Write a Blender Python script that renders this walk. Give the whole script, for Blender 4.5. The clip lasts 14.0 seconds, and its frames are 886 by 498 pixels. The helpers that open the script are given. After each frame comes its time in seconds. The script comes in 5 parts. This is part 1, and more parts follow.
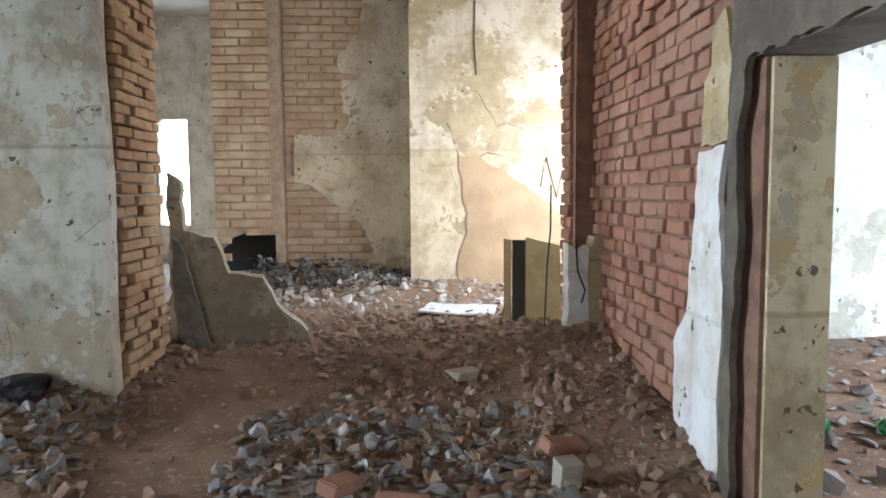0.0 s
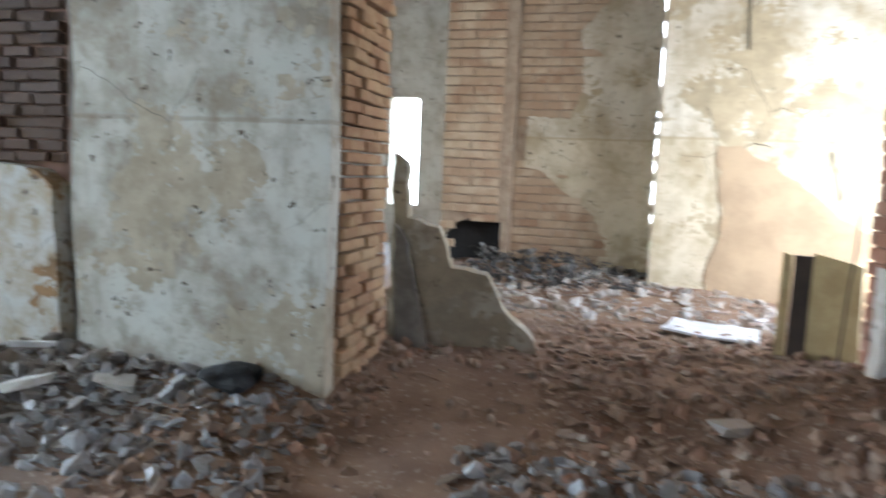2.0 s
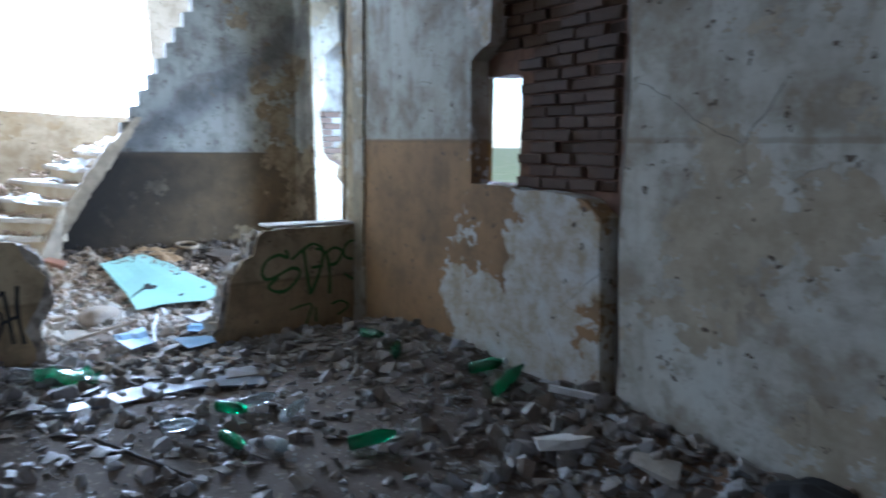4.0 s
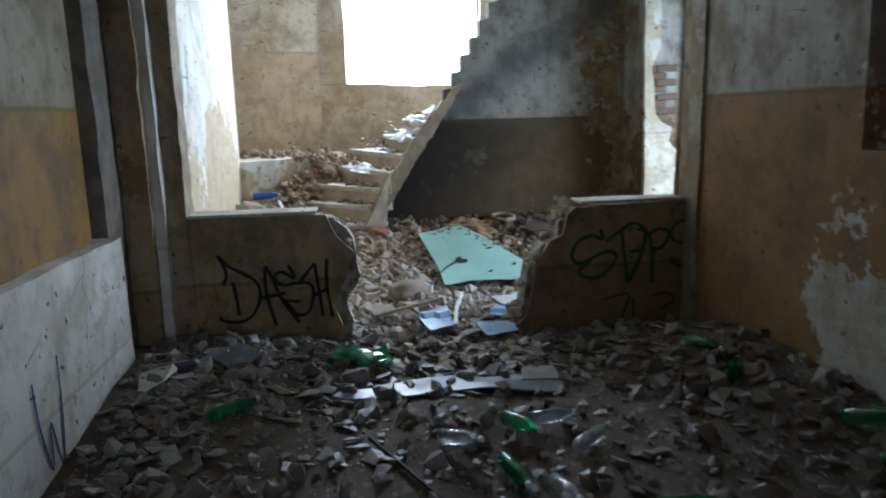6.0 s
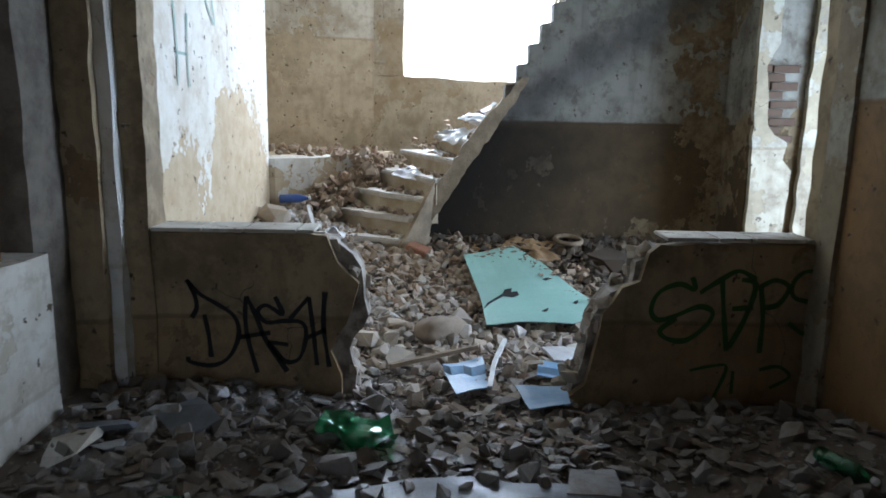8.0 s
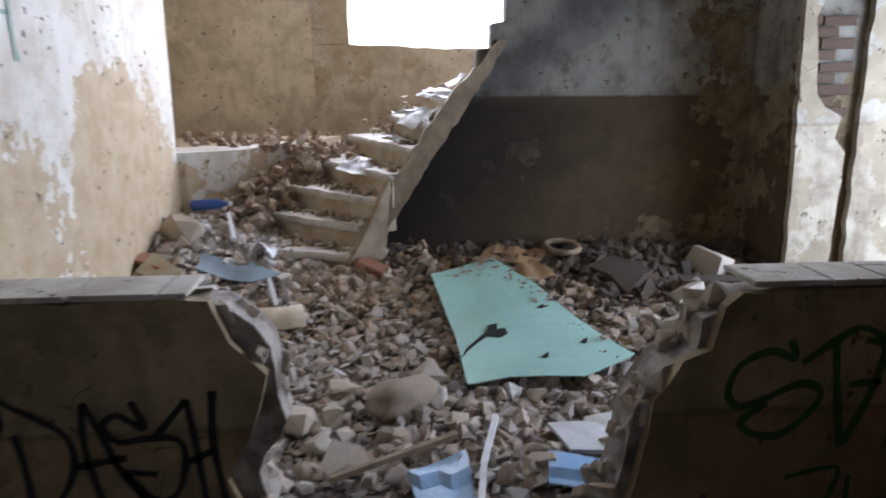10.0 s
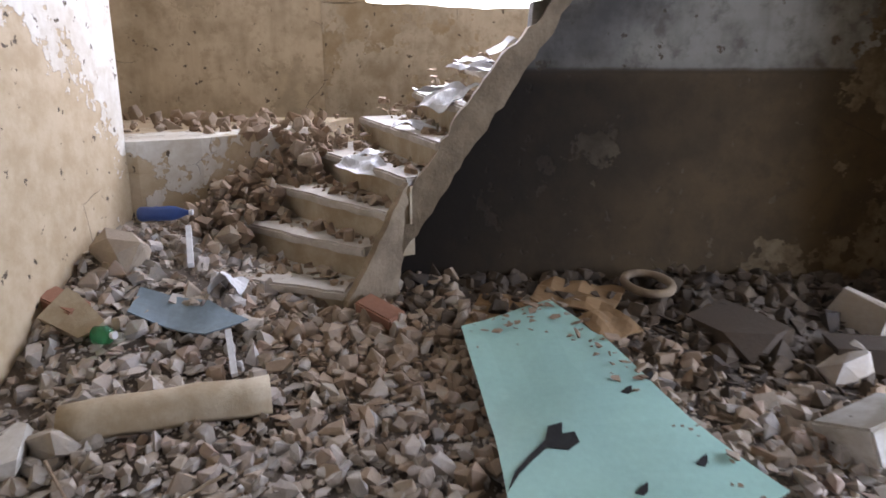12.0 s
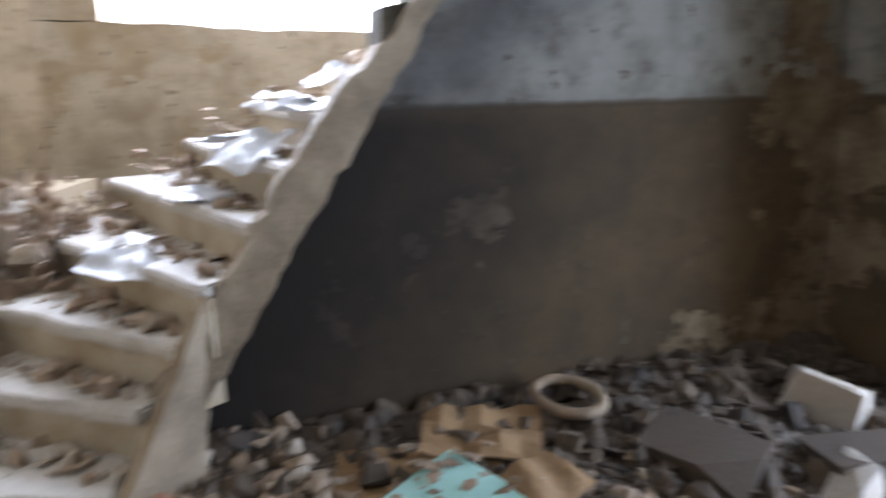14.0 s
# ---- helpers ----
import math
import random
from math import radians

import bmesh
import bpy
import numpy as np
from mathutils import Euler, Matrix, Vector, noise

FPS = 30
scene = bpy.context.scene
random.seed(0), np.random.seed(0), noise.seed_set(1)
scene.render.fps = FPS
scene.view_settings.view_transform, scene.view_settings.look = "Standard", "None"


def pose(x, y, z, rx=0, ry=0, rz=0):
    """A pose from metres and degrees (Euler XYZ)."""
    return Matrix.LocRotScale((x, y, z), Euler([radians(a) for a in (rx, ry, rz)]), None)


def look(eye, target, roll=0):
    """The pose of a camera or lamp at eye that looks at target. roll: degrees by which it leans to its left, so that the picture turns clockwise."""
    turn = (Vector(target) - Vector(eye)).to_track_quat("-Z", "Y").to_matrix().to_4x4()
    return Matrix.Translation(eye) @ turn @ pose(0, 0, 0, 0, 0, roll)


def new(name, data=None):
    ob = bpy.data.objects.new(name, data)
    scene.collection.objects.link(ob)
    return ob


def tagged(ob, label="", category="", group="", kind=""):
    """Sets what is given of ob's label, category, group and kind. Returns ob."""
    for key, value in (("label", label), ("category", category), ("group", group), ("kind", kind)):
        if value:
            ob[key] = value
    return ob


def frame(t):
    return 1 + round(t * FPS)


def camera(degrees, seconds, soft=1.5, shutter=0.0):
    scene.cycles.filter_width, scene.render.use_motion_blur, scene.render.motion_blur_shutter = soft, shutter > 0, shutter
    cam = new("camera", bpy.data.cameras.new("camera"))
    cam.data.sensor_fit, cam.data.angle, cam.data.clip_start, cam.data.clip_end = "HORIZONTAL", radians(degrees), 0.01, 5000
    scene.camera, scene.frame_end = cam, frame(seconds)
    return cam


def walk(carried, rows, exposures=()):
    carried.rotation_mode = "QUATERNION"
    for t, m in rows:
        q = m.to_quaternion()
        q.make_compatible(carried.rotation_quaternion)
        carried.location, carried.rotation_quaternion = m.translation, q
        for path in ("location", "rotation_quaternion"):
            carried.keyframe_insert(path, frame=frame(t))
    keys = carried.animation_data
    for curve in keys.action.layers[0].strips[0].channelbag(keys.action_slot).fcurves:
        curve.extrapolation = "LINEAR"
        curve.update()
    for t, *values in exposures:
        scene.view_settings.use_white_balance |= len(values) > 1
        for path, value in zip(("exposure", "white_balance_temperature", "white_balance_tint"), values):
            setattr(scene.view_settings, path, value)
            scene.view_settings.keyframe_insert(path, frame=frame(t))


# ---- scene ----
# camera and its walk
cam = camera(64.4, 14.0, soft=1.7, shutter=0.5)
PATH = [
    (0, (0.95, 0.157, 1.45), (1.037, 2.148, 1.286), -0.4),
    (0.5, (0.985, 0.195, 1.441), (1.028, 2.187, 1.268), 0.9),
    (1, (0.937, 0.345, 1.437), (0.909, 2.331, 1.196), 2.6),
    (1.5, (0.808, 0.705, 1.463), (0.589, 2.677, 1.214), 2.9),
    (2, (0.687, 1.001, 1.5), (0.177, 2.922, 1.279), 2.5),
    (2.5, (0.588, 1.252, 1.488), (-0.381, 2.994, 1.335), 1.5),
    (3, (0.42, 1.369, 1.476), (-0.86, 2.892, 1.265), 4.7),
    (3.5, (0.149, 1.519, 1.691), (-1.31, 2.854, 1.387), 1.4),
    (4, (-0.065, 1.735, 1.698), (-1.711, 2.834, 1.41), 0.7),
    (4.2, (-0.118, 1.701, 1.692), (-1.821, 2.709, 1.408), 0.5),
    (6.3, (-1.058, 2.322, 1.669), (-3.027, 2.433, 1.335), 0.1),
    (6.5, (-1.158, 2.39, 1.667), (-3.135, 2.451, 1.374), 1.6),
    (7, (-1.47, 2.466, 1.648), (-3.445, 2.488, 1.33), 1.4),
    (7.5, (-1.819, 2.522, 1.641), (-3.788, 2.561, 1.298), 1.7),
    (7.7, (-1.951, 2.543, 1.636), (-3.918, 2.576, 1.279), 1.6),
    (9.8, (-3.556, 2.583, 1.724), (-5.498, 2.651, 1.253), -1.3),
    (10, (-3.69, 2.602, 1.667), (-5.634, 2.73, 1.218), -0.4),
    (10.5, (-4.108, 2.601, 1.63), (-6.042, 2.86, 1.193), -0.5),
    (11, (-4.516, 2.596, 1.638), (-6.425, 2.921, 1.14), -2.2),
    (11.5, (-4.895, 2.66, 1.624), (-6.832, 2.805, 1.148), -1.4),
    (12, (-5.257, 2.686, 1.631), (-7.19, 2.719, 1.115), 0.0),
    (12.5, (-5.658, 2.656, 1.637), (-7.591, 2.614, 1.123), -0.9),
    (13, (-6.043, 2.652, 1.62), (-7.958, 2.406, 1.097), -1.7),
    (13.5, (-6.402, 2.634, 1.596), (-8.342, 2.56, 1.115), -1.2),
    (14, (-6.632, 2.535, 1.64), (-8.467, 3.201, 1.204), -1.2),
]
walk(cam, [(t, look(eye, target, roll)) for t, eye, target, roll in PATH],
     exposures=[(0, 3.0, 6200, 12), (1.5, 3.05, 6000, 10), (3, 3.3, 5300, 10), (3.5, 2.7, 5250, 10), (4.2, 1.3, 5150, 15), (6.3, 0.4, 6000, 12), (7.7, 0.35, 6000, 13), (10, 0.1, 6450, 25), (13, 0.13, 6750, 29), (13.6, 0.25, 6500, 26), (14, 0.68, 6150, 22)])

# ---- world, sun, window light ----
world = bpy.data.worlds.new("world")
scene.world = world
world.use_nodes = True
wn = world.node_tree.nodes
sky = wn.new("ShaderNodeTexSky")
sky.sky_type, sky.sun_disc = 'NISHITA', False
SUN_ELEV, SUN_AZ = 40, 128
sky.sun_elevation, sky.sun_rotation = radians(SUN_ELEV), radians(SUN_AZ)
wn["Background"].inputs[1].default_value = 0.12
world.node_tree.links.new(sky.outputs[0], wn["Background"].inputs[0])
sun_data = bpy.data.lights.new("sun", 'SUN')
sun_data.energy, sun_data.angle, sun_data.color = 2.0, radians(0.6), (1, 0.94, 0.84)
sun = new("sun", sun_data)
SUN_DIR = Vector((math.sin(radians(SUN_AZ)) * math.cos(radians(SUN_ELEV)), math.cos(radians(SUN_AZ)) * math.cos(radians(SUN_ELEV)), math.sin(radians(SUN_ELEV))))
sun.matrix_world = look(SUN_DIR * 40, (0, 0, 0))


def opening_light(name, eye, target, w, h, watts, colour=(0.86, 0.93, 1.0)):
    """Daylight that comes in through one opening."""
    data = bpy.data.lights.new(name, 'AREA')
    data.shape, data.size, data.size_y, data.energy, data.color = 'RECTANGLE', w, h, watts, colour
    ob = new(name, data)
    ob.matrix_world = look(eye, target)
    return ob


COOL = (0.72, 0.86, 1.0)
opening_light("stair_window_light", (-12.05, 3.2, 3.1), (-6, 3.0, 1.2), 2.0, 2.0, 270, COOL)
opening_light("north_doorway_light", (-7.2, 6.9, 1.4), (-7.4, 0, 0.7), 1.5, 2.2, 180, (0.62, 0.81, 1.0))
# the south window is never in view; added to light the pier
opening_light("south_window_light", (-0.9, -3.6, 1.7), (-0.7, 4, 1.0), 1.5, 1.7, 11, COOL)
opening_light("east_opening_light", (3.75, 7.9, 1.9), (1.2, 9.0, 1.4), 2.6, 2.4, 27, (0.9, 0.95, 1.0))
opening_light("back_room_light", (-2.9, 12.3, 1.8), (-2.6, 5, 1.2), 1.2, 1.8, 20, COOL)
opening_light("side_room_light", (-6.35, 6.9, 1.8), (-2, 6.4, 1.2), 1.3, 1.6, 8, COOL)
# fill lamp by an unseen, added window, brightening the store room
opening_light("store_room_light", (6.2, 3.0, 1.7), (3, 3.6, 0.8), 1.4, 1.5, 40, COOL)

# ---- materials ----


class Net:
    """A short way to write node materials."""

    def __init__(self, name):
        self.mat = bpy.data.materials.new(name)
        self.mat.use_nodes = True
        self.n, self.l = self.mat.node_tree.nodes, self.mat.node_tree.links
        self.out = self.n["Principled BSDF"]
        self.pos = self.n.new("ShaderNodeNewGeometry").outputs["Position"]

    def put(self, socket, value):
        if hasattr(value, "is_linked"):
            self.l.new(value, socket)
        elif hasattr(value, "__len__") and len(value) == 3 and socket.type == 'RGBA':
            socket.default_value = (*value, 1)
        else:
            socket.default_value = value

    def noise(self, scale, detail=5, rough=0.6, stretch=None, shift=0.0):
        v = self.pos
        if stretch or shift:
            m = self.n.new("ShaderNodeMapping")
            self.l.new(v, m.inputs["Vector"])
            m.inputs["Scale"].default_value = stretch or (1, 1, 1)
            m.inputs["Location"].default_value = (shift, shift * 1.7, shift * 0.6)
            v = m.outputs[0]
        t = self.n.new("ShaderNodeTexNoise")
        self.l.new(v, t.inputs["Vector"])
        t.inputs["Scale"].default_value, t.inputs["Detail"].default_value, t.inputs["Roughness"].default_value = scale, detail, rough
        return t.outputs["Fac"]

    def step(self, value, a, b):
        r = self.n.new("ShaderNodeMapRange")
        r.interpolation_type = 'SMOOTHSTEP'
        self.put(r.inputs["Value"], value)
        r.inputs["From Min"].default_value, r.inputs["From Max"].default_value = a, b
        return r.outputs[0]

    def math(self, op, a, b=0.0):
        m = self.n.new("ShaderNodeMath")
        m.operation = op
        self.put(m.inputs[0], a)
        self.put(m.inputs[1], b)
        return m.outputs[0]

    def mix(self, fac, a, b, mode='MIX'):
        m = self.n.new("ShaderNodeMix")
        m.data_type, m.blend_type = 'RGBA', mode
        self.put(m.inputs[0], fac)
        self.put(m.inputs[6], a)
        self.put(m.inputs[7], b)
        return m.outputs[2]

    def axis(self, which):
        s = self.n.new("ShaderNodeSeparateXYZ")
        self.l.new(self.pos, s.inputs[0])
        return s.outputs[which]

    def bump(self, height, strength=0.5, distance=0.01):
        b = self.n.new("ShaderNodeBump")
        b.inputs["Strength"].default_value, b.inputs["Distance"].default_value = strength, distance
        self.l.new(height, b.inputs["Height"])
        self.l.new(b.outputs[0], self.out.inputs["Normal"])

    def done(self, colour, rough=0.85, metal=0.0):
        self.put(self.out.inputs["Base Color"], colour)
        self.put(self.out.inputs["Roughness"], rough)
        self.out.inputs["Metallic"].default_value = metal
        return self.mat


def plaster(name, top, low, dado, under, amount=0.5, scale=1.1, dirt=(0.16, 0.12, 0.07), seed=0.0, under2=None, soot_shade=None, rise=0.0, bias=None):
    """Old painted plaster: two coats that meet at the dado line, flaked patches, stains and runs."""
    k = Net(name)
    edge = k.math('ADD', k.axis(2), k.math('MULTIPLY', k.noise(9, 3), 0.02))
    paint = k.mix(k.step(edge, dado, dado + 0.03), low, top)
    mottled = k.mix(k.step(k.noise(2.3, 7, 0.65, shift=seed + 3), 0.4, 0.68), paint, dirt)
    paint = k.mix(0.7, paint, mottled)
    paint = k.mix(k.math('MULTIPLY', k.step(k.noise(7.5, 6, 0.7, shift=seed + 6), 0.5, 0.66), 0.45), paint, dirt)
    runs = k.step(k.noise(3.0, 5, 0.6, (2.2, 2.2, 0.25), seed + 9), 0.5, 0.75)
    paint = k.mix(k.math('MULTIPLY', runs, 0.4), paint, dirt)
    line = k.math('MULTIPLY', k.step(edge, dado - 0.012, dado), k.math('SUBTRACT', 1.0, k.step(edge, dado + 0.012, dado + 0.03)))
    paint = k.mix(k.math('MULTIPLY', line, 0.45), paint, dirt)
    raw = k.mix(k.step(k.noise(5, 6, 0.7, shift=seed), 0.35, 0.65), under, under2 or tuple(c * 0.72 for c in under))
    big = k.noise(scale, 9, 0.62, shift=seed)
    if bias:
        which, start, stop, more = bias
        big = k.math('ADD', big, k.math('MULTIPLY', k.step(k.axis(which), start, stop), more))
    flaked = k.step(k.math('ADD', k.math('MULTIPLY', big, 0.82), k.math('ADD', k.math('MULTIPLY', k.noise(14, 4, shift=seed), 0.18), k.math('MULTIPLY', k.math('SUBTRACT', 1.7, k.axis(2)), rise))), 1 - amount, 1.012 - amount)
    colour = k.mix(flaked, paint, raw)
    chips = k.step(k.noise(13, 4, 0.55, shift=seed + 5), 0.66, 0.69)
    colour = k.mix(chips, colour, (0.1, 0.075, 0.05))
    cracks = k.n.new("ShaderNodeTexVoronoi")
    cracks.feature = 'DISTANCE_TO_EDGE'
    cracks.inputs["Scale"].default_value = 0.9
    warp = k.mix(0.25, k.pos, k.n.new("ShaderNodeTexNoise").outputs["Color"], 'ADD')
    k.l.new(warp, cracks.inputs["Vector"])
    crack = k.math('MULTIPLY', k.math('SUBTRACT', 1.0, k.step(cracks.outputs[0], 0.0004, 0.0022)), k.step(k.noise(0.8, 2, shift=seed + 2), 0.56, 0.6))
    colour = k.mix(crack, colour, (0.05, 0.04, 0.03))
    if soot_shade:
        # smoke stain and shade painted dark: black by the string, fading along the wall
        y0, z0, reach = soot_shade
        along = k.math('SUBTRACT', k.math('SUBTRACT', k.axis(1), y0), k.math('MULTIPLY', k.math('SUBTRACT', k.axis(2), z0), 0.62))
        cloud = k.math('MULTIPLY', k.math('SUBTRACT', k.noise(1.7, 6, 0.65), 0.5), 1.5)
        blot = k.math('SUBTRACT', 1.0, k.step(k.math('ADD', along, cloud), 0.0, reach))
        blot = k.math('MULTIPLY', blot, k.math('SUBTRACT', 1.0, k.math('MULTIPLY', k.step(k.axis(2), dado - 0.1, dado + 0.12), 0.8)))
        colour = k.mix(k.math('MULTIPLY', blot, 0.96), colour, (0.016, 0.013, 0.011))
        # soft diagonal shadow above the dado, painted into the colour
        shade_band = k.math('SUBTRACT', k.math('SUBTRACT', k.axis(2), 1.62), k.math('MULTIPLY', k.math('SUBTRACT', k.axis(1), 3.25), 0.68))
        shade_band = k.math('ABSOLUTE', k.math('ADD', shade_band, k.math('MULTIPLY', k.math('SUBTRACT', k.noise(2.2, 5), 0.5), 0.5)))
        shade_band = k.math('MULTIPLY', k.math('SUBTRACT', 1.0, k.step(shade_band, 0.0, 0.42)), k.step(k.axis(2), dado - 0.05, dado + 0.1))
        colour = k.mix(k.math('MULTIPLY', shade_band, 0.6), colour, (0.06, 0.06, 0.062))
        k.out.inputs["Specular IOR Level"].default_value = 0.15
    h = k.math('ADD', k.math('MULTIPLY', k.noise(30, 4), 0.25), k.math('MULTIPLY', flaked, -0.7))
    h = k.math('ADD', h, k.math('MULTIPLY', k.noise(3, 3), 0.8))
    k.bump(k.math('SUBTRACT', h, k.math('ADD', chips, crack)), 0.55, 0.012)
    return k.done(colour, 0.88)


def speckled(name, stops, scale=3.0, per="object", rough=0.9, dust=None, grain=40):
    """Pieces whose tone differs one by one, with dust and grain."""
    k = Net(name)
    if per == "object":
        r = k.n.new("ShaderNodeObjectInfo").outputs["Random"]
    else:
        r = k.n.new("ShaderNodeNewGeometry").outputs["Random Per Island"]
    ramp = k.n.new("ShaderNodeValToRGB")
    while len(ramp.color_ramp.elements) < len(stops):
        ramp.color_ramp.elements.new(0.5)
    for i, c in enumerate(stops):
        ramp.color_ramp.elements[i].position, ramp.color_ramp.elements[i].color = i / max(1, len(stops) - 1), (*c, 1)
    k.l.new(r, ramp.inputs[0])
    c = ramp.outputs[0]
    c = k.mix(k.math('MULTIPLY', k.noise(grain, 4), 0.55), c, tuple(v * 0.45 for v in stops[0]))
    if dust:
        c = k.mix(k.math('MULTIPLY', k.step(k.noise(scale, 6, 0.65), 0.42, 0.64), 0.75), c, dust)
    k.bump(k.noise(grain * 1.6, 5), 0.6, 0.006)
    return k.done(c, rough)


def stained(name, a, b, scale=4.0, rough=0.8, metal=0.0, grain=35, bump=0.4):
    k = Net(name)
    c = k.mix(k.step(k.noise(scale, 7, 0.65), 0.38, 0.64), a, b)
    c = k.mix(k.math('MULTIPLY', k.noise(grain, 4), 0.35), c, tuple(v * 0.5 for v in b))
    k.bump(k.noise(grain * 1.5, 4), bump, 0.006)
    return k.done(c, rough, metal)


def bottle_glass(name, colour):
    k = Net(name)
    k.out.inputs["Transmission Weight"].default_value = 0.75
    k.out.inputs["IOR"].default_value = 1.4
    return k.done(k.mix(k.step(k.noise(12, 4), 0.4, 0.7), colour, tuple(v * 0.6 + 0.08 for v in colour)), 0.18)


M_HALL = plaster("hall_plaster", (0.52, 0.52, 0.46), (0.55, 0.55, 0.49), 1.745, (0.45, 0.39, 0.29), 0.47, 0.75, (0.2, 0.145, 0.085), 1.0, (0.33, 0.28, 0.2))
M_OCHRE = plaster("ochre_plaster", (0.26, 0.22, 0.15), (0.26, 0.14, 0.03), 1.745, (0.22, 0.16, 0.085), 0.42, 0.8, (0.1, 0.065, 0.028), 5.0)
M_OCHREPALE = plaster("faded_ochre_plaster", (0.42, 0.42, 0.37), (0.32, 0.19, 0.085), 1.745, (0.56, 0.57, 0.55), 0.42, 1.0, (0.15, 0.1, 0.055), 15.0, (0.38, 0.31, 0.21), bias=(0, -4.9, -3.6, 0.16))
M_PARAPET = plaster("parapet_plaster", (0.4, 0.31, 0.19), (0.34, 0.24, 0.13), 0.5, (0.28, 0.19, 0.1), 0.4, 1.4, (0.12, 0.085, 0.05), 7.0)
M_WHITEDADO = plaster("pale_plaster", (0.6, 0.58, 0.52), (0.62, 0.61, 0.57), 0.3, (0.5, 0.45, 0.36), 0.38, 1.4, (0.3, 0.25, 0.18), 2.0)
M_FAR = plaster("far_plaster", (0.62, 0.56, 0.45), (0.6, 0.52, 0.38), 2.0, (0.44, 0.35, 0.22), 0.45, 0.9, (0.32, 0.24, 0.13), 4.0)
M_TANPATCH = stained("tan_render", (0.46, 0.33, 0.2), (0.36, 0.25, 0.15), 2.5)
M_STAIR = plaster("stair_plaster", (0.7, 0.69, 0.65), (0.68, 0.66, 0.6), 3.0, (0.5, 0.4, 0.27), 0.46, 0.9, (0.45, 0.38, 0.28), 8.0, (0.41, 0.31, 0.19), rise=0.16)
M_WINDOWWALL = plaster("tan_plaster", (0.58, 0.52, 0.42), (0.54, 0.46, 0.34), 2.3, (0.46, 0.37, 0.25), 0.46, 1.3, (0.26, 0.19, 0.11), 17.0, (0.36, 0.27, 0.16), rise=0.05)
M_STRING = stained("string_render", (0.34, 0.26, 0.17), (0.2, 0.145, 0.09), 4, bump=1.0)
# deep brown brick tones, darker than the other bare brick
M_UMBERBRICK = speckled("dark_brown_brick", [(0.075, 0.04, 0.023), (0.11, 0.06, 0.035), (0.055, 0.032, 0.02)], 3, dust=(0.085, 0.052, 0.032))
M_BACK = plaster("back_plaster", (0.5, 0.45, 0.36), (0.45, 0.36, 0.24), 2.6, (0.42, 0.33, 0.21), 0.44, 1.0, (0.22, 0.16, 0.09), 11.0)
M_SOOTSHADE = plaster("sooty_shaded_plaster", (0.25, 0.235, 0.2), (0.095, 0.064, 0.034), 1.585, (0.21, 0.16, 0.1), 0.38, 1.7, (0.055, 0.04, 0.025), 13.0, (0.1, 0.07, 0.038), soot_shade=(2.45, 0.5, 2.1), bias=(1, 3.7, 5.4, 0.11))
M_BLUEROOM = plaster("pale_blue_plaster", (0.66, 0.69, 0.68), (0.6, 0.66, 0.68), 1.6, (0.45, 0.42, 0.34), 0.46, 2.0, (0.4, 0.36, 0.26), 6.0)
M_YELLOWJAMB = plaster("yellowed_render", (0.5, 0.42, 0.26), (0.45, 0.38, 0.23), 0.9, (0.34, 0.3, 0.22), 0.47, 2.2, (0.2, 0.13, 0.06), 3.0, (0.4, 0.28, 0.12))
M_PILASTER = plaster("pilaster_plaster", (0.42, 0.39, 0.32), (0.42, 0.37, 0.28), 1.4, (0.34, 0.28, 0.19), 0.5, 2.2, (0.14, 0.1, 0.06), 19.0)
M_WHITE = plaster("white_plaster", (0.72, 0.72, 0.7), (0.7, 0.71, 0.7), 0.8, (0.5, 0.46, 0.38), 0.32, 2.0, (0.45, 0.4, 0.32), 9.0)
M_CEMENT = stained("grey_cement", (0.22, 0.19, 0.155), (0.12, 0.1, 0.08), 5, bump=0.9)
M_MOTTLED = stained("mottled_concrete", (0.42, 0.38, 0.33), (0.13, 0.1, 0.08), 7, bump=0.9)
M_LINTEL = stained("dark_cement", (0.15, 0.125, 0.095), (0.08, 0.065, 0.05), 4, bump=0.9)
M_PALEMORTAR = stained("pale_mortar", (0.44, 0.34, 0.24), (0.3, 0.21, 0.14), 6, bump=0.9)
M_BLUEGREY = stained("blue_grey_sheet", (0.2, 0.28, 0.33), (0.14, 0.19, 0.22), 5, 0.5, bump=0.15)
M_MORTAR = stained("mortar", (0.27, 0.15, 0.1), (0.17, 0.09, 0.06), 6, bump=0.9)
M_BRICK = speckled("red_brick", [(0.29, 0.125, 0.075), (0.35, 0.16, 0.1), (0.4, 0.2, 0.13), (0.26, 0.11, 0.065), (0.37, 0.22, 0.15)], 1.6, dust=(0.33, 0.19, 0.125))
M_BRICKS = speckled("red_brick_joined", [(0.32, 0.13, 0.075), (0.38, 0.17, 0.1), (0.42, 0.21, 0.13), (0.3, 0.12, 0.07), (0.36, 0.19, 0.12)], 2.2, "island", dust=(0.4, 0.25, 0.17))
M_PALEBRICK = speckled("dusty_brick", [(0.44, 0.29, 0.18), (0.52, 0.38, 0.25), (0.48, 0.33, 0.21), (0.38, 0.23, 0.14)], 2.4, dust=(0.54, 0.43, 0.3))
M_DARKBRICK = speckled("rough_brick", [(0.3, 0.16, 0.08), (0.38, 0.22, 0.12), (0.34, 0.18, 0.09)], 3, dust=(0.42, 0.29, 0.16))
k = Net("brown_dust")
tone = k.mix(k.step(k.noise(1.1, 7, 0.65), 0.38, 0.64), (0.27, 0.165, 0.1), (0.16, 0.085, 0.048))
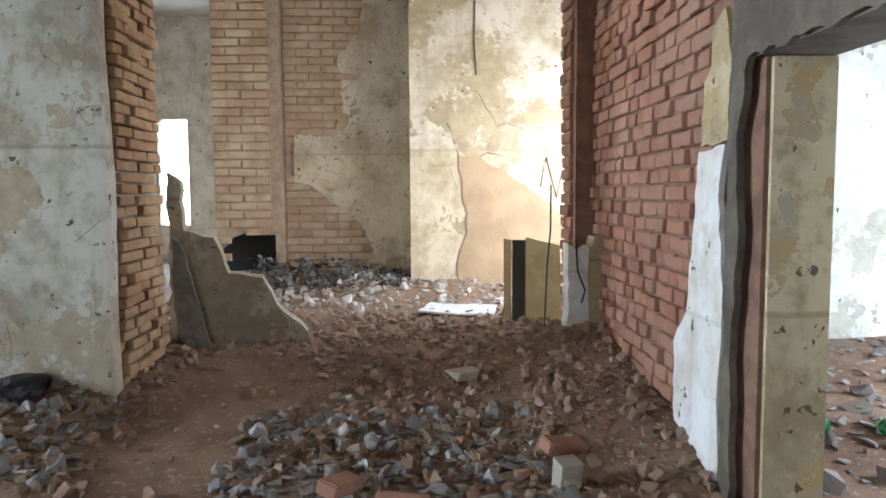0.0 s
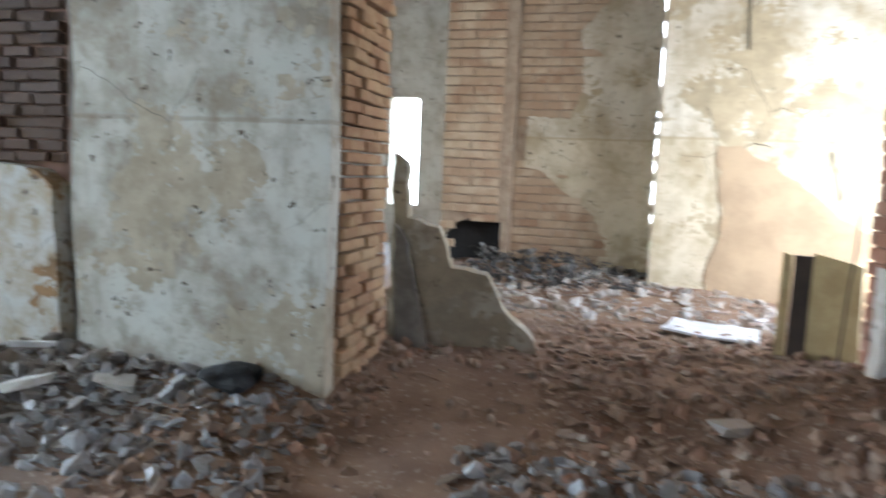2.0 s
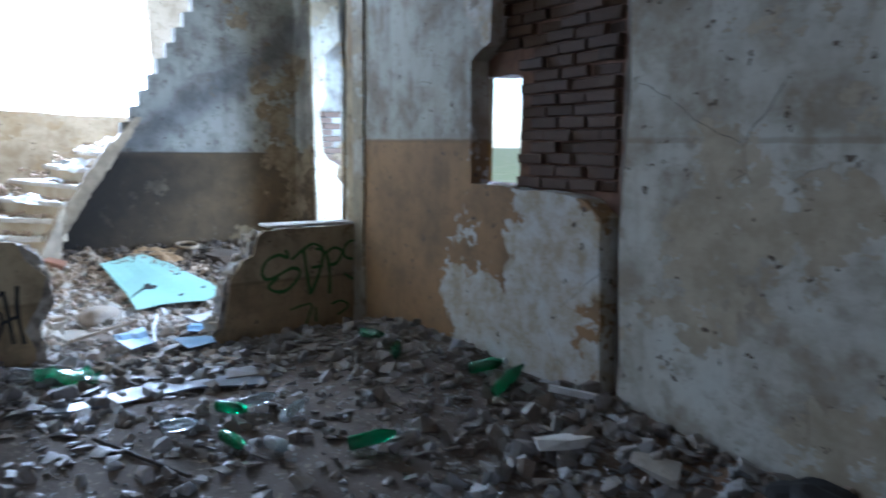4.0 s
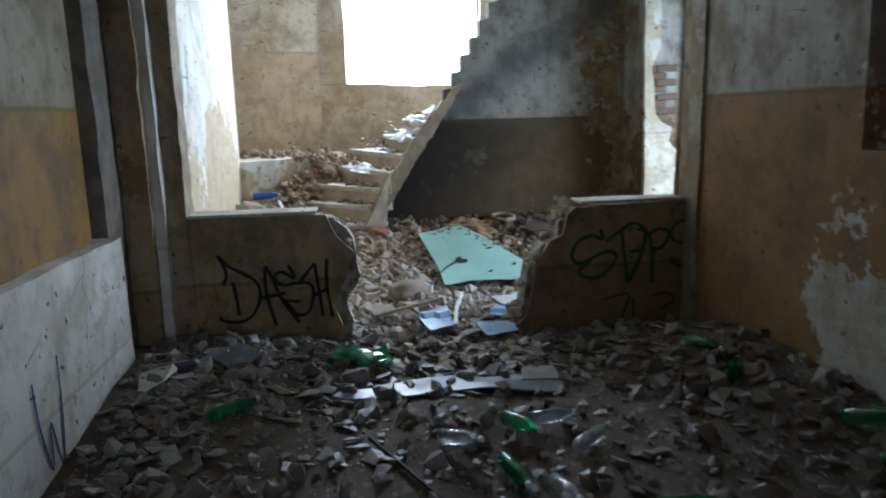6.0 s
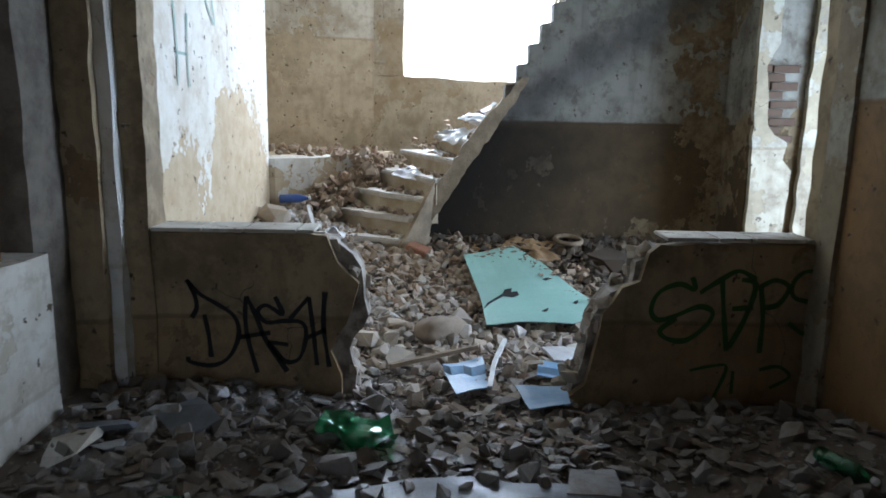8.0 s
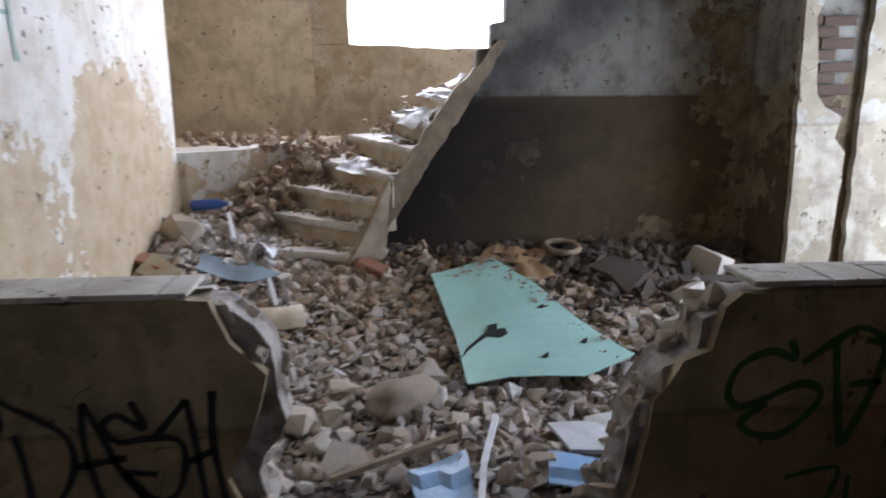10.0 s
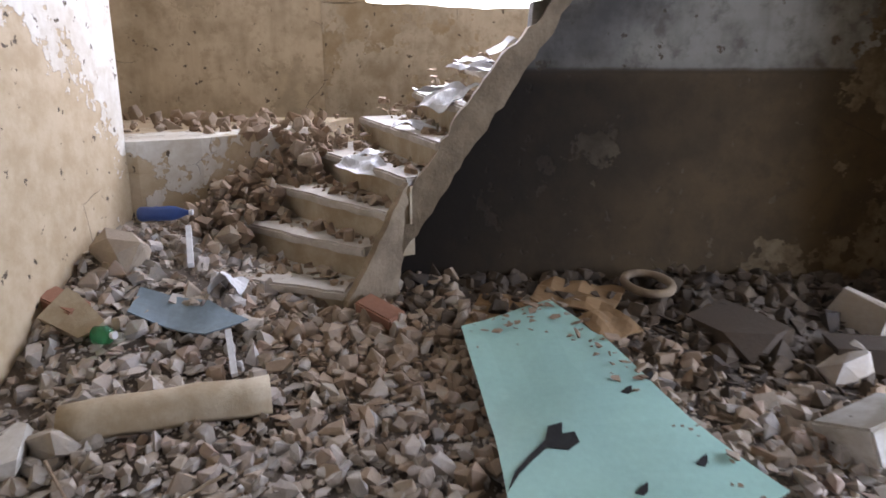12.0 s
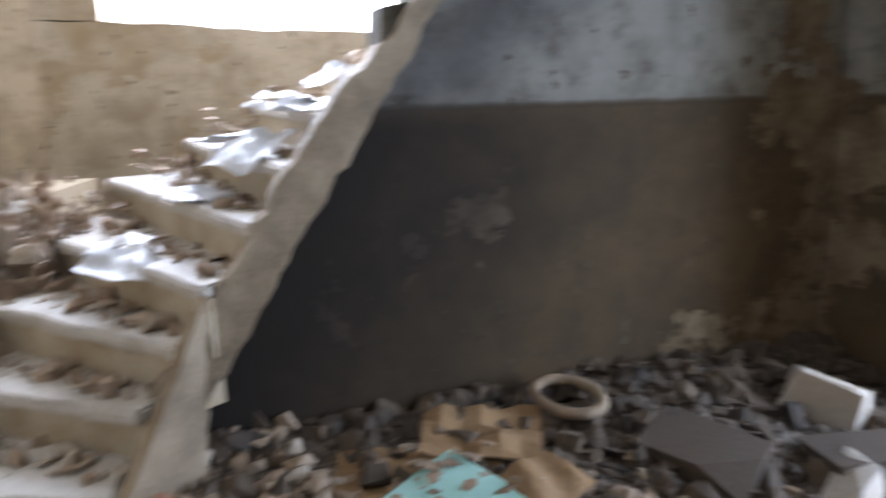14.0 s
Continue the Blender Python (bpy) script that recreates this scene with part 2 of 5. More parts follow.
murk = k.mix(k.step(k.noise(1.6, 7, 0.65), 0.38, 0.64), (0.17, 0.14, 0.115), (0.085, 0.066, 0.05))
tone = k.mix(k.step(k.math('ADD', k.axis(0), k.math('MULTIPLY', k.noise(1.2, 4, shift=3), 1.6)), -2.2, -0.7), murk, tone)
tone = k.mix(k.math('MULTIPLY', k.noise(45, 4), 0.45), tone, (0.07, 0.045, 0.03))
tone = k.mix(k.math('MULTIPLY', k.step(k.noise(22, 3, 0.5, shift=8), 0.6, 0.66), 0.5), tone, (0.36, 0.3, 0.24))
k.bump(k.noise(55, 5), 1.0, 0.008)
M_DUST = k.done(tone, 0.95)
# dark rubble tones: smoke stain and the corner's shade in one colour
M_SHADESTONES = speckled("shaded_rubble", [(0.06, 0.045, 0.03), (0.11, 0.075, 0.048), (0.04, 0.032, 0.027), (0.16, 0.11, 0.068), (0.08, 0.058, 0.04)], 5, "island", dust=(0.07, 0.048, 0.03))
M_STONES = speckled("grey_rubble", [(0.25, 0.22, 0.19), (0.46, 0.42, 0.38), (0.52, 0.42, 0.33), (0.3, 0.2, 0.14), (0.7, 0.69, 0.67), (0.4, 0.26, 0.18), (0.58, 0.54, 0.5), (0.18, 0.15, 0.13)], 5, "island", dust=(0.4, 0.34, 0.27))
M_DUSTY = speckled("dusty_rubble", [(0.29, 0.2, 0.13), (0.42, 0.32, 0.23), (0.22, 0.15, 0.1), (0.5, 0.43, 0.34), (0.34, 0.22, 0.14)], 4, "island", dust=(0.3, 0.21, 0.14))
M_STONE = speckled("grey_stone", [(0.36, 0.32, 0.27), (0.48, 0.43, 0.37), (0.42, 0.33, 0.25), (0.55, 0.5, 0.44)], 6, dust=(0.4, 0.33, 0.25))
M_BROWNSTONES = speckled("brown_rubble", [(0.2, 0.125, 0.08), (0.32, 0.22, 0.15), (0.27, 0.15, 0.09), (0.44, 0.37, 0.29), (0.34, 0.17, 0.1), (0.16, 0.11, 0.08), (0.36, 0.29, 0.22)], 5, "island", dust=(0.25, 0.155, 0.095))
M_SHARDS = speckled("plaster_shards", [(0.14, 0.125, 0.11), (0.27, 0.25, 0.23), (0.48, 0.49, 0.5), (0.17, 0.12, 0.08), (0.34, 0.35, 0.36), (0.11, 0.08, 0.055)], 5, "island", dust=(0.15, 0.11, 0.075), rough=0.45)
M_CHAR = speckled("charred_rubble", [(0.03, 0.025, 0.022), (0.1, 0.09, 0.08), (0.05, 0.045, 0.04), (0.4, 0.39, 0.37), (0.16, 0.14, 0.12)], 5, "island", dust=(0.05, 0.042, 0.036))
M_TREAD = stained("worn_step", (0.5, 0.42, 0.3), (0.38, 0.29, 0.18), 4, 0.75)
M_NOSE = stained("worn_step_top", (0.56, 0.52, 0.46), (0.42, 0.37, 0.3), 5, 0.6)
M_WOOD = stained("grey_wood", (0.3, 0.22, 0.14), (0.18, 0.12, 0.075), 6)
M_YPANEL = stained("yellow_panel", (0.5, 0.4, 0.2), (0.4, 0.3, 0.14), 5)
M_DARK = stained("blackened_timber", (0.05, 0.035, 0.025), (0.03, 0.022, 0.016), 6)
M_MINT = stained("mint_sheet", (0.4, 0.66, 0.58), (0.36, 0.6, 0.54), 2.2, 0.35, bump=0.08)
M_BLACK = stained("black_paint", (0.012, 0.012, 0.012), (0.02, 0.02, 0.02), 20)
M_GREENPAINT = stained("green_paint", (0.03, 0.1, 0.02), (0.045, 0.12, 0.03), 20)
M_TEALPAINT = stained("faded_teal_paint", (0.25, 0.4, 0.34), (0.35, 0.45, 0.4), 20)
M_BLUEPAINT = stained("blue_paint", (0.03, 0.06, 0.16), (0.04, 0.08, 0.2), 20)
M_PAPER = stained("white_paper", (0.75, 0.76, 0.78), (0.6, 0.6, 0.6), 9, 0.5, bump=0.15)
M_BLUESHEET = stained("pale_blue_sheet", (0.2, 0.37, 0.58), (0.3, 0.45, 0.62), 5, 0.45, bump=0.1)
M_METAL = stained("dull_metal_sheet", (0.24, 0.26, 0.3), (0.15, 0.16, 0.18), 5, 0.4, 0.1, bump=0.3)
M_CARD = stained("brown_card", (0.3, 0.18, 0.085), (0.22, 0.125, 0.055), 5, 0.85)
M_GREEN = bottle_glass("green_plastic", (0.02, 0.42, 0.16))
M_BLUE = stained("blue_plastic", (0.02, 0.055, 0.2), (0.03, 0.08, 0.26), 8, 0.35, bump=0.1)
M_CLEAR = bottle_glass("clear_plastic", (0.8, 0.88, 0.92))
M_CEIL = stained("ceiling_paint", (0.62, 0.58, 0.5), (0.5, 0.44, 0.35), 1.5)
M_GRASS = stained("grass_ground", (0.1, 0.14, 0.04), (0.2, 0.19, 0.09), 0.6, 0.95)
M_LEAF = speckled("leaves", [(0.05, 0.1, 0.02), (0.08, 0.14, 0.03), (0.12, 0.17, 0.05)], 3, "island", 0.6)

# ---- helpers for meshes ----
rng = random.Random(5)


def part(name, bm, material, parent=None, label=""):
    me = bpy.data.meshes.new(name)
    bm.normal_update()
    bm.to_mesh(me)
    bm.free()
    me.materials.append(material)
    ob = new(name, me)
    if parent:
        ob.parent = parent
    if label:
        ob["label"] = label
    return ob


def thing(name, bm, material, label, category, group="", kind=""):
    return tagged(part(name, bm, material), label, category, group, kind)


def empty(name, label, category, group="", kind=""):
    return tagged(new(name), label, category, group, kind)


def add_box(bm, x0, x1, y0, y1, z0, z1, bevel=0.0):
    m = Matrix.LocRotScale(((x0 + x1) / 2, (y0 + y1) / 2, (z0 + z1) / 2), None, (abs(x1 - x0), abs(y1 - y0), abs(z1 - z0)))
    made = bmesh.ops.create_cube(bm, size=1, matrix=m)["verts"]
    if bevel:
        edges = list({e for v in made for e in v.link_edges})
        bmesh.ops.bevel(bm, geom=edges, offset=bevel, segments=2, affect='EDGES')
    return bm


def box(*a, **k):
    return add_box(bmesh.new(), *a, **k)


def jag(points, amp=0.03, step=0.08, seed=1, closed=True):
    """Roughen an outline: break its edges into short uneven pieces."""
    r = random.Random(seed)
    out = []
    n = len(points)
    for i in range(n if closed else n - 1):
        a, b = Vector(points[i]), Vector(points[(i + 1) % n])
        count = max(1, int((b - a).length / step))
        side = Vector((-(b - a).y, (b - a).x)).normalized()
        for j in range(count):
            p = a.lerp(b, j / count)
            out.append(tuple(p + side * (r.uniform(-amp, amp) if j else 0)))
    if not closed:
        out.append(tuple(points[-1]))
    return out


def slab(outline, origin, along, thick, bevel=0.0):
    """An upright slab: its outline in (along, up), from origin, with its depth on the left of along (minus: right)."""
    bm = bmesh.new()
    o, u = Vector(origin), Vector((*along, 0)).normalized()
    n = Vector((-u.y, u.x, 0)) * thick
    front = [bm.verts.new(o + u * a + Vector((0, 0, b))) for a, b in outline]
    back = [bm.verts.new(v.co + n) for v in front]
    bm.faces.new(front)
    bm.faces.new(back[::-1])
    for i in range(len(front)):
        j = (i + 1) % len(front)
        bm.faces.new((front[j], front[i], back[i], back[j]))
    bmesh.ops.recalc_face_normals(bm, faces=bm.faces)
    bmesh.ops.triangulate(bm, faces=[f for f in bm.faces if len(f.verts) > 4])
    if bevel:
        bmesh.ops.bevel(bm, geom=[e for e in bm.edges if e.calc_face_angle(0) > 0.6], offset=bevel, segments=1, affect='EDGES')
    return bm


def flat(outline, z, thick, bend=0.0, seed=0, wave=0.0):
    """A lying sheet with an uneven bend; its outline in (x, y); z is a number or a function of x and y."""
    spread = max(max(p[k] for p in outline) - min(p[k] for p in outline) for k in (0, 1))
    freq = wave or (2.5 if spread > 0.8 else 9.0)
    bm = bmesh.new()
    bm.faces.new([bm.verts.new((x, y, 0)) for x, y in outline])
    bmesh.ops.triangulate(bm, faces=bm.faces)
    bmesh.ops.subdivide_edges(bm, edges=bm.edges, cuts=5, use_grid_fill=True)
    bmesh.ops.triangulate(bm, faces=bm.faces)
    for v in bm.verts:
        base = z(v.co.x, v.co.y) if callable(z) else z
        v.co.z = base + bend * noise.noise((v.co.x * freq, v.co.y * freq, seed))
    made = bmesh.ops.extrude_face_region(bm, geom=list(bm.faces))["geom"]
    for v in made:
        if isinstance(v, bmesh.types.BMVert):
            v.co.z -= thick
    bmesh.ops.recalc_face_normals(bm, faces=bm.faces)
    return bm


def tube(points, radius, sides=6):
    """A round rod, wire or stroke along points."""
    bm = bmesh.new()
    pts = [Vector(p) for p in points]
    rings = []
    for i, p in enumerate(pts):
        d = (pts[min(i + 1, len(pts) - 1)] - pts[max(i - 1, 0)]).normalized()
        s = d.orthogonal().normalized()
        t = d.cross(s)
        rings.append([bm.verts.new(p + (s * math.cos(2 * math.pi * j / sides) + t * math.sin(2 * math.pi * j / sides)) * radius) for j in range(sides)])
    for a, b in zip(rings, rings[1:]):
        for j in range(sides):
            bm.faces.new((a[j], a[(j + 1) % sides], b[(j + 1) % sides], b[j]))
    bm.faces.new(rings[0][::-1])
    bm.faces.new(rings[-1])
    bmesh.ops.recalc_face_normals(bm, faces=bm.faces)
    return bm


def ease(v, a, b):
    v = min(1, max(0, (v - a) / (b - a)))
    return v * v * (3 - 2 * v)


def ground_z(x, y):
    """The height of the littered floor."""
    z = 0.04 * noise.noise((x * 1.3, y * 1.3, 0)) + 0.015 * noise.noise((x * 5, y * 5, 2))
    z += 0.17 * ease(y, 4.2, 5.8) * ease(x, -2.0, -0.9)
    z += 0.1 * ease(y, 8.0, 9.6) * ease(x, -1.0, 0.2) * ease(2.4 - x, 0, 1)
    z += 0.24 * ease(y, 3.5, 4.7) * ease(-x, 0.6, 1.6) * ease(x, -6.0, -5.0)
    z += 0.13 * ease(y, 2.6, 0.9) * ease(-x, 3.8, 5.6) * ease(x, -6.5, -6.0)
    z += 0.2 * ease(x, 1.3, 2.5) * ease(y, 3.0, 4.5) * ease(y, 7, 5.5)
    if x < -6.3:
        z += 0.03 + 0.22 * max(0, min(-7.3 - x, 1.9)) + 0.2 * ease(y, 1.9, 0.8) * ease(-x, 7.5, 9.2)
    return z


def hull_mesh(seed, flatness=1.0, points=12):
    """The vertices and faces of one broken lump, about 1 across."""
    r = random.Random(seed)
    bm = bmesh.new()
    for _ in range(points):
        v = Vector((r.uniform(-1, 1), r.uniform(-1, 1), r.uniform(-1, 1)))
        v = v / max(abs(v.x), abs(v.y), abs(v.z)) * r.uniform(0.75, 1)
        bm.verts.new((v.x * 0.5, v.y * 0.5 * r.uniform(0.6, 1), v.z * 0.4 * flatness))
    made = bmesh.ops.convex_hull(bm, input=bm.verts)
    bmesh.ops.delete(bm, geom=[v for v in bm.verts if not v.link_faces], context='VERTS')
    bm.verts.index_update()
    data = np.array([v.co[:] for v in bm.verts]), [[v.index for v in f.verts] for f in bm.faces]
    bm.free()
    return data


LUMPS = [hull_mesh(i, 0.8, 16) for i in range(24)]
PLATES = [hull_mesh(50 + i, 0.22, 10) for i in range(16)]


def litter(name, material, spots, label, category):
    """Very many small broken pieces in one mesh. spots: x, y, z, size, flat or not."""
    verts, faces, base = [], [], 0
    r = random.Random(len(name))
    for x, y, z, size, plate in spots:
        co, fs = r.choice(PLATES if plate else LUMPS)
        tilt = 0.35 if plate else 3.1
        m = np.array(Euler((r.uniform(-tilt, tilt), r.uniform(-tilt, tilt), r.uniform(0, 6.3))).to_matrix())
        verts.append(co @ m.T * size + (x, y, z))
        faces += [[base + i for i in f] for f in fs]
        base += len(co)
    me = bpy.data.meshes.new(name)
    me.from_pydata(np.concatenate(verts).tolist(), [], faces)
    me.materials.append(material)
    return tagged(new(name, me), label, category, kind="stuff")


def scatter(count, x0, x1, y0, y1, small, big, plates=0.3, keep=None, seed=1):
    r = random.Random(seed)
    out = []
    while len(out) < count:
        x, y = r.uniform(x0, x1), r.uniform(y0, y1)
        if keep and not keep(x, y, r):
            continue
        size = small * (big / small) ** (r.random() ** 2.2)
        out.append((x, y, ground_z(x, y) + size * 0.12, size, r.random() < plates))
    return out


BRICK_MESHES = []
for i in range(5):
    bm = box(-0.12, 0.12, -0.05, 0.05, -0.0325, 0.0325)
    r = random.Random(i)
    for v in bm.verts:
        v.co += Vector((r.uniform(-0.006, 0.006), r.uniform(-0.008, 0.008), r.uniform(-0.004, 0.004)))
    bmesh.ops.bevel(bm, geom=[e for e in bm.edges if all(v.co.y < 0 for v in e.verts)], offset=0.006, segments=1, affect='EDGES')
    me = bpy.data.meshes.new("brick")
    bm.to_mesh(me)
    bm.free()
    BRICK_MESHES.append(me)


def bricks(parent, origin, along, width, z0, z1, inside, material, joined, near=None, limit=300, proud=0.035, seed=1, rough=0.006, size=1.0, wide=1.0):
    """Courses of bricks on the face that starts at origin and looks to the right of along. Single ones up to limit, the rest joined."""
    u = Vector((*along, 0)).normalized()
    out = Vector((u.y, -u.x, 0))
    spin = math.atan2(u.y, u.x)
    r = random.Random(seed)
    spots = []
    row = 0
    z = z0 + 0.035 * size
    while z < z1:
        long = size * wide
        a = (-0.125 * (row % 2) + 0.125) * long
        while a < width + 0.1:
            if -0.02 < a < width + 0.02 and inside(a, z):
                half = a < 0.1 * long or a > width - 0.1 * long
                shift = 0.0625 * long * (1 if a < 0.1 * long else -1) if half else 0
                p = Vector(origin) + u * (a + shift + r.uniform(-0.006, 0.006)) + out * (proud - 0.05 + r.gauss(0, rough))
                p.z = z + r.uniform(-0.003, 0.003)
                spots.append((p, 0.52 if half else r.uniform(0.94, 1.0), spin + r.gauss(0, 0.02)))
            a += 0.25 * long
        z += 0.076 * size
        row += 1
    if near:
        spots.sort(key=lambda s: (s[0] - Vector(near)).length)
    verts, faces = [], []
    for i, (p, sx, turn) in enumerate(spots):
        me = r.choice(BRICK_MESHES)
        m = Matrix.LocRotScale(p, Euler((r.gauss(0, 0.015), 0, turn)), (sx * size * wide, 1, r.uniform(0.93, 1.02) * size))
        if i < limit:
            ob = new("brick", me.copy() if not me.materials else me)
            if not ob.data.materials:
                ob.data.materials.append(material)
            ob.material_slots[0].link = 'OBJECT'
            ob.material_slots[0].material = material
            ob.parent, ob.matrix_basis = parent, m
        else:
            base = len(verts)
            verts += [(m @ v.co)[:] for v in me.vertices]
            faces += [[base + k for k in f.vertices] for f in me.polygons]
    if verts:
        me = bpy.data.meshes.new("brick_courses")
        me.from_pydata(verts, [], faces)
        me.materials.append(joined)
        ob = new("brick_courses", me)
        ob.parent = parent
        ob["kind"] = "stuff"


for me in BRICK_MESHES:
    me.materials.append(M_BRICK)

# ---- the large structure ----


def wall(name, label, material, *pieces):
    """A wall of one or more upright slabs: (outline, origin, along, thickness)."""
    bm = bmesh.new()
    for outline, origin, along, thick in pieces:
        piece = slab(outline, origin, along, thick)
        me = bpy.data.meshes.new("piece")
        piece.to_mesh(me)
        piece.free()
        bm.from_mesh(me)
        bpy.data.meshes.remove(me)
    return thing(name, bm, material, label, "wall", kind="structure")


def rect(a0, a1, z0, z1):
    return [(a0, z0), (a1, z0), (a1, z1), (a0, z1)]


TOP = 4.4
# floor: one uneven sheet of trodden dust
bm = bmesh.new()
NX, NY = 190, 170
grid = [[bm.verts.new((x, y, ground_z(x, y))) for y in np.linspace(-4.2, 12.9, NY)] for x in np.linspace(-12.4, 6.8, NX)]
for i in range(NX - 1):
    for j in range(NY - 1):
        bm.faces.new((grid[i][j], grid[i + 1][j], grid[i + 1][j + 1], grid[i][j + 1])).smooth = True
thing("floor", bm, M_DUST, "uneven earth floor buried in brown dust", "floor", kind="structure")

bm = bmesh.new()
bmesh.ops.create_grid(bm, x_segments=2, y_segments=2, size=1500)
for v in bm.verts:
    v.co.z = -0.35
thing("ground", bm, M_GRASS, "dry grassy ground outside the ruin", "ground", kind="structure")
thing("ceiling", box(-6.4, 6.7, -4.1, 12.8, TOP, TOP + 0.25), M_CEIL, "stained pale ceiling of the ruined hall", "ceiling", kind="structure")
thing("ceiling_stair", box(-12.4, -5.9, -1.2, 6.5, 5.3, 5.5), M_CEIL, "stained pale ceiling over the stairwell", "ceiling", kind="structure")

# hall: pier and north wall
pier = wall("wall_north", "grey-green stained plaster wall ending in bare brick", M_HALL,
            (jag([(0.04, -0.3), (1.8, -0.3), (1.8, TOP), (0.04, TOP)][:2], 0, 1, closed=False) + [(1.78, 0.6), (1.8, 1.5), (1.77, 2.4), (1.8, TOP), (0.04, TOP), (0.0, 3.0), (0.06, 2.0), (0.02, 1.2), (0.07, 0.5)], (-2.77, 4.7, 0), (1, 0), 0.14),
            (rect(0.1, 1.74, -0.3, TOP), (-2.77, 4.84, 0), (1, 0), 0.9))
nw = wall("wall_north_west", "faded ochre and pale plaster wall with a broken recess", M_OCHREPALE,
          (jag([(0, -0.3), (3.14, -0.3), (3.05, 1.3), (2.9, 1.4), (2.2, 1.44), (1.78, 1.44), (1.76, 2.3), (1.98, 2.4), (2.1, TOP), (0, TOP)], 0.012, 0.12, 3), (-5.95, 4.705, 0), (1, 0), 0.16))
nwb = wall("wall_north_core", "bare dark brick core behind the broken plaster", M_MORTAR,
           (rect(0, 1.25, -0.3, TOP), (-5.95, 4.868, 0), (1, 0), 0.2), (rect(1.25, 2.13, -0.3, 1.44), (-5.95, 4.868, 0), (1, 0), 0.2),
           (jag([(1.25, 2.24), (2.13, 2.18), (2.13, TOP), (1.25, TOP)], 0.01, 0.1, 4), (-5.95, 4.868, 0), (1, 0), 0.2),
           (rect(2.13, 3.25, -0.3, TOP), (-5.95, 4.868, 0), (1, 0), 0.2))
wall("wall_groove_post", "broken timber-dark groove in the wall", M_CEMENT, (jag([(0, -0.3), (0.13, -0.3), (0.1, 1.2), (0.14, TOP), (0, TOP)], 0.012, 0.1, 6), (-2.87, 4.83, 0), (1, 0), 0.08))

# hall: low wall on the south side and what stands above it
wall("wall_south_dado", "low wall of pale peeling plaster with a chipped top", M_WHITEDADO, (jag([(0, -0.3), (3.62, -0.3), (3.6, 0.95), (2.2, 0.97), (0, 0.97)], 0.006, 0.2, 5), (-1.9, 0.7, 0), (-1, 0), 0.3))
wall("wall_south_upper", "ochre plaster wall with a pale band", M_OCHRE, (rect(0, 3.4, 0.93, TOP), (-1.9, 0.6, 0), (-1, 0), 0.2))
wall("wall_hall_west", "plain plaster wall of the hall", M_HALL, (rect(0, 4.3, -0.3, TOP), (-1.9, -3.8, 0), (0, 1), 0.25))
# out of view; the opening is added for the south lamp
wall("wall_hall_south", "unseen plaster wall with an added window opening", M_HALL,
     (rect(0, 5.0, -0.3, 0.9), (2.75, -3.8, 0), (-1, 0), 0.3), (rect(0, 2.9, 0.9, 2.6), (2.75, -3.8, 0), (-1, 0), 0.3),
     (rect(4.4, 5.0, 0.9, 2.6), (2.75, -3.8, 0), (-1, 0), 0.3), (rect(0, 5.0, 2.6, TOP), (2.75, -3.8, 0), (-1, 0), 0.3))

# parapet between the hall and the stairwell, with its posts
dash_wall = wall("wall_parapet_left", "breast-high tan plastered parapet with a smashed end", M_PARAPET,
                 (jag([(0.0, -0.2), (1.1, -0.2), (1.12, 0.15), (1.06, 0.3), (1.18, 0.55), (1.22, 0.7), (1.1, 0.82), (1.04, 0.97), (0, 0.98)], 0.01, 0.09, 8), (-6, 0.92, 0), (0, 1), 0.05))
wall("wall_parapet_core", "rough broken brick and concrete parapet core", M_MOTTLED,
     (jag([(0.0, -0.2), (1.25, -0.2), (1.2, 0.15), (1.16, 0.3), (1.27, 0.5), (1.24, 0.7), (1.18, 0.86), (1.08, 0.94), (0, 0.94)], 0.022, 0.07, 9), (-6.051, 0.92, 0), (0, 1), 0.17))
wall("wall_parapet_back", "pale plastered rear face of the parapet", M_WHITEDADO,
     (jag([(0.0, -0.2), (1.12, -0.2), (1.14, 0.5), (1.1, 0.8), (1.0, 0.955), (0, 0.955)], 0.01, 0.09, 10), (-6.222, 0.92, 0), (0, 1), 0.04))
sape_wall = wall("wall_parapet_right", "breast-high tan plastered parapet with a bitten edge", M_PARAPET,
                 (jag([(0.0, -0.2), (1.5, -0.2), (1.5, 0.97), (0.5, 0.95), (0.44, 0.9), (0.4, 0.74), (0.3, 0.7), (0.2, 0.55), (0.16, 0.3), (0.12, 0.12), (0.0, 0.02)], 0.008, 0.09, 11), (-6, 3.32, 0), (0, 1), 0.05))
wall("wall_parapet_core_right", "rough broken parapet core", M_MOTTLED,
     (jag([(-0.03, -0.2), (1.5, -0.2), (1.5, 0.94), (0.5, 0.93), (0.38, 0.84), (0.36, 0.7), (0.25, 0.66), (0.15, 0.5), (0.12, 0.3), (0.06, 0.1)], 0.02, 0.07, 12), (-6.051, 3.32, 0), (0, 1), 0.2))


def sill(name, y0, y1, z):
    pieces = []
    bm = bmesh.new()
    y = y0
    r = random.Random(int(y0 * 10))
    while y < y1 - 0.02:
        w = min(r.uniform(0.2, 0.34), y1 - y)
        add_box(bm, -6.24, -5.985 + r.uniform(-0.006, 0.006), y, y + w - 0.006, z + r.uniform(-0.003, 0.003), z + 0.022, 0.004)
        y += w
    return thing(name, bm, M_WHITEDADO, "chipped pale sill capping the parapet", "sill", kind="structure")


sill("trim_sill_left", 1.0, 1.9, 0.981)
sill("trim_sill_right", 3.85, 4.68, 0.972)


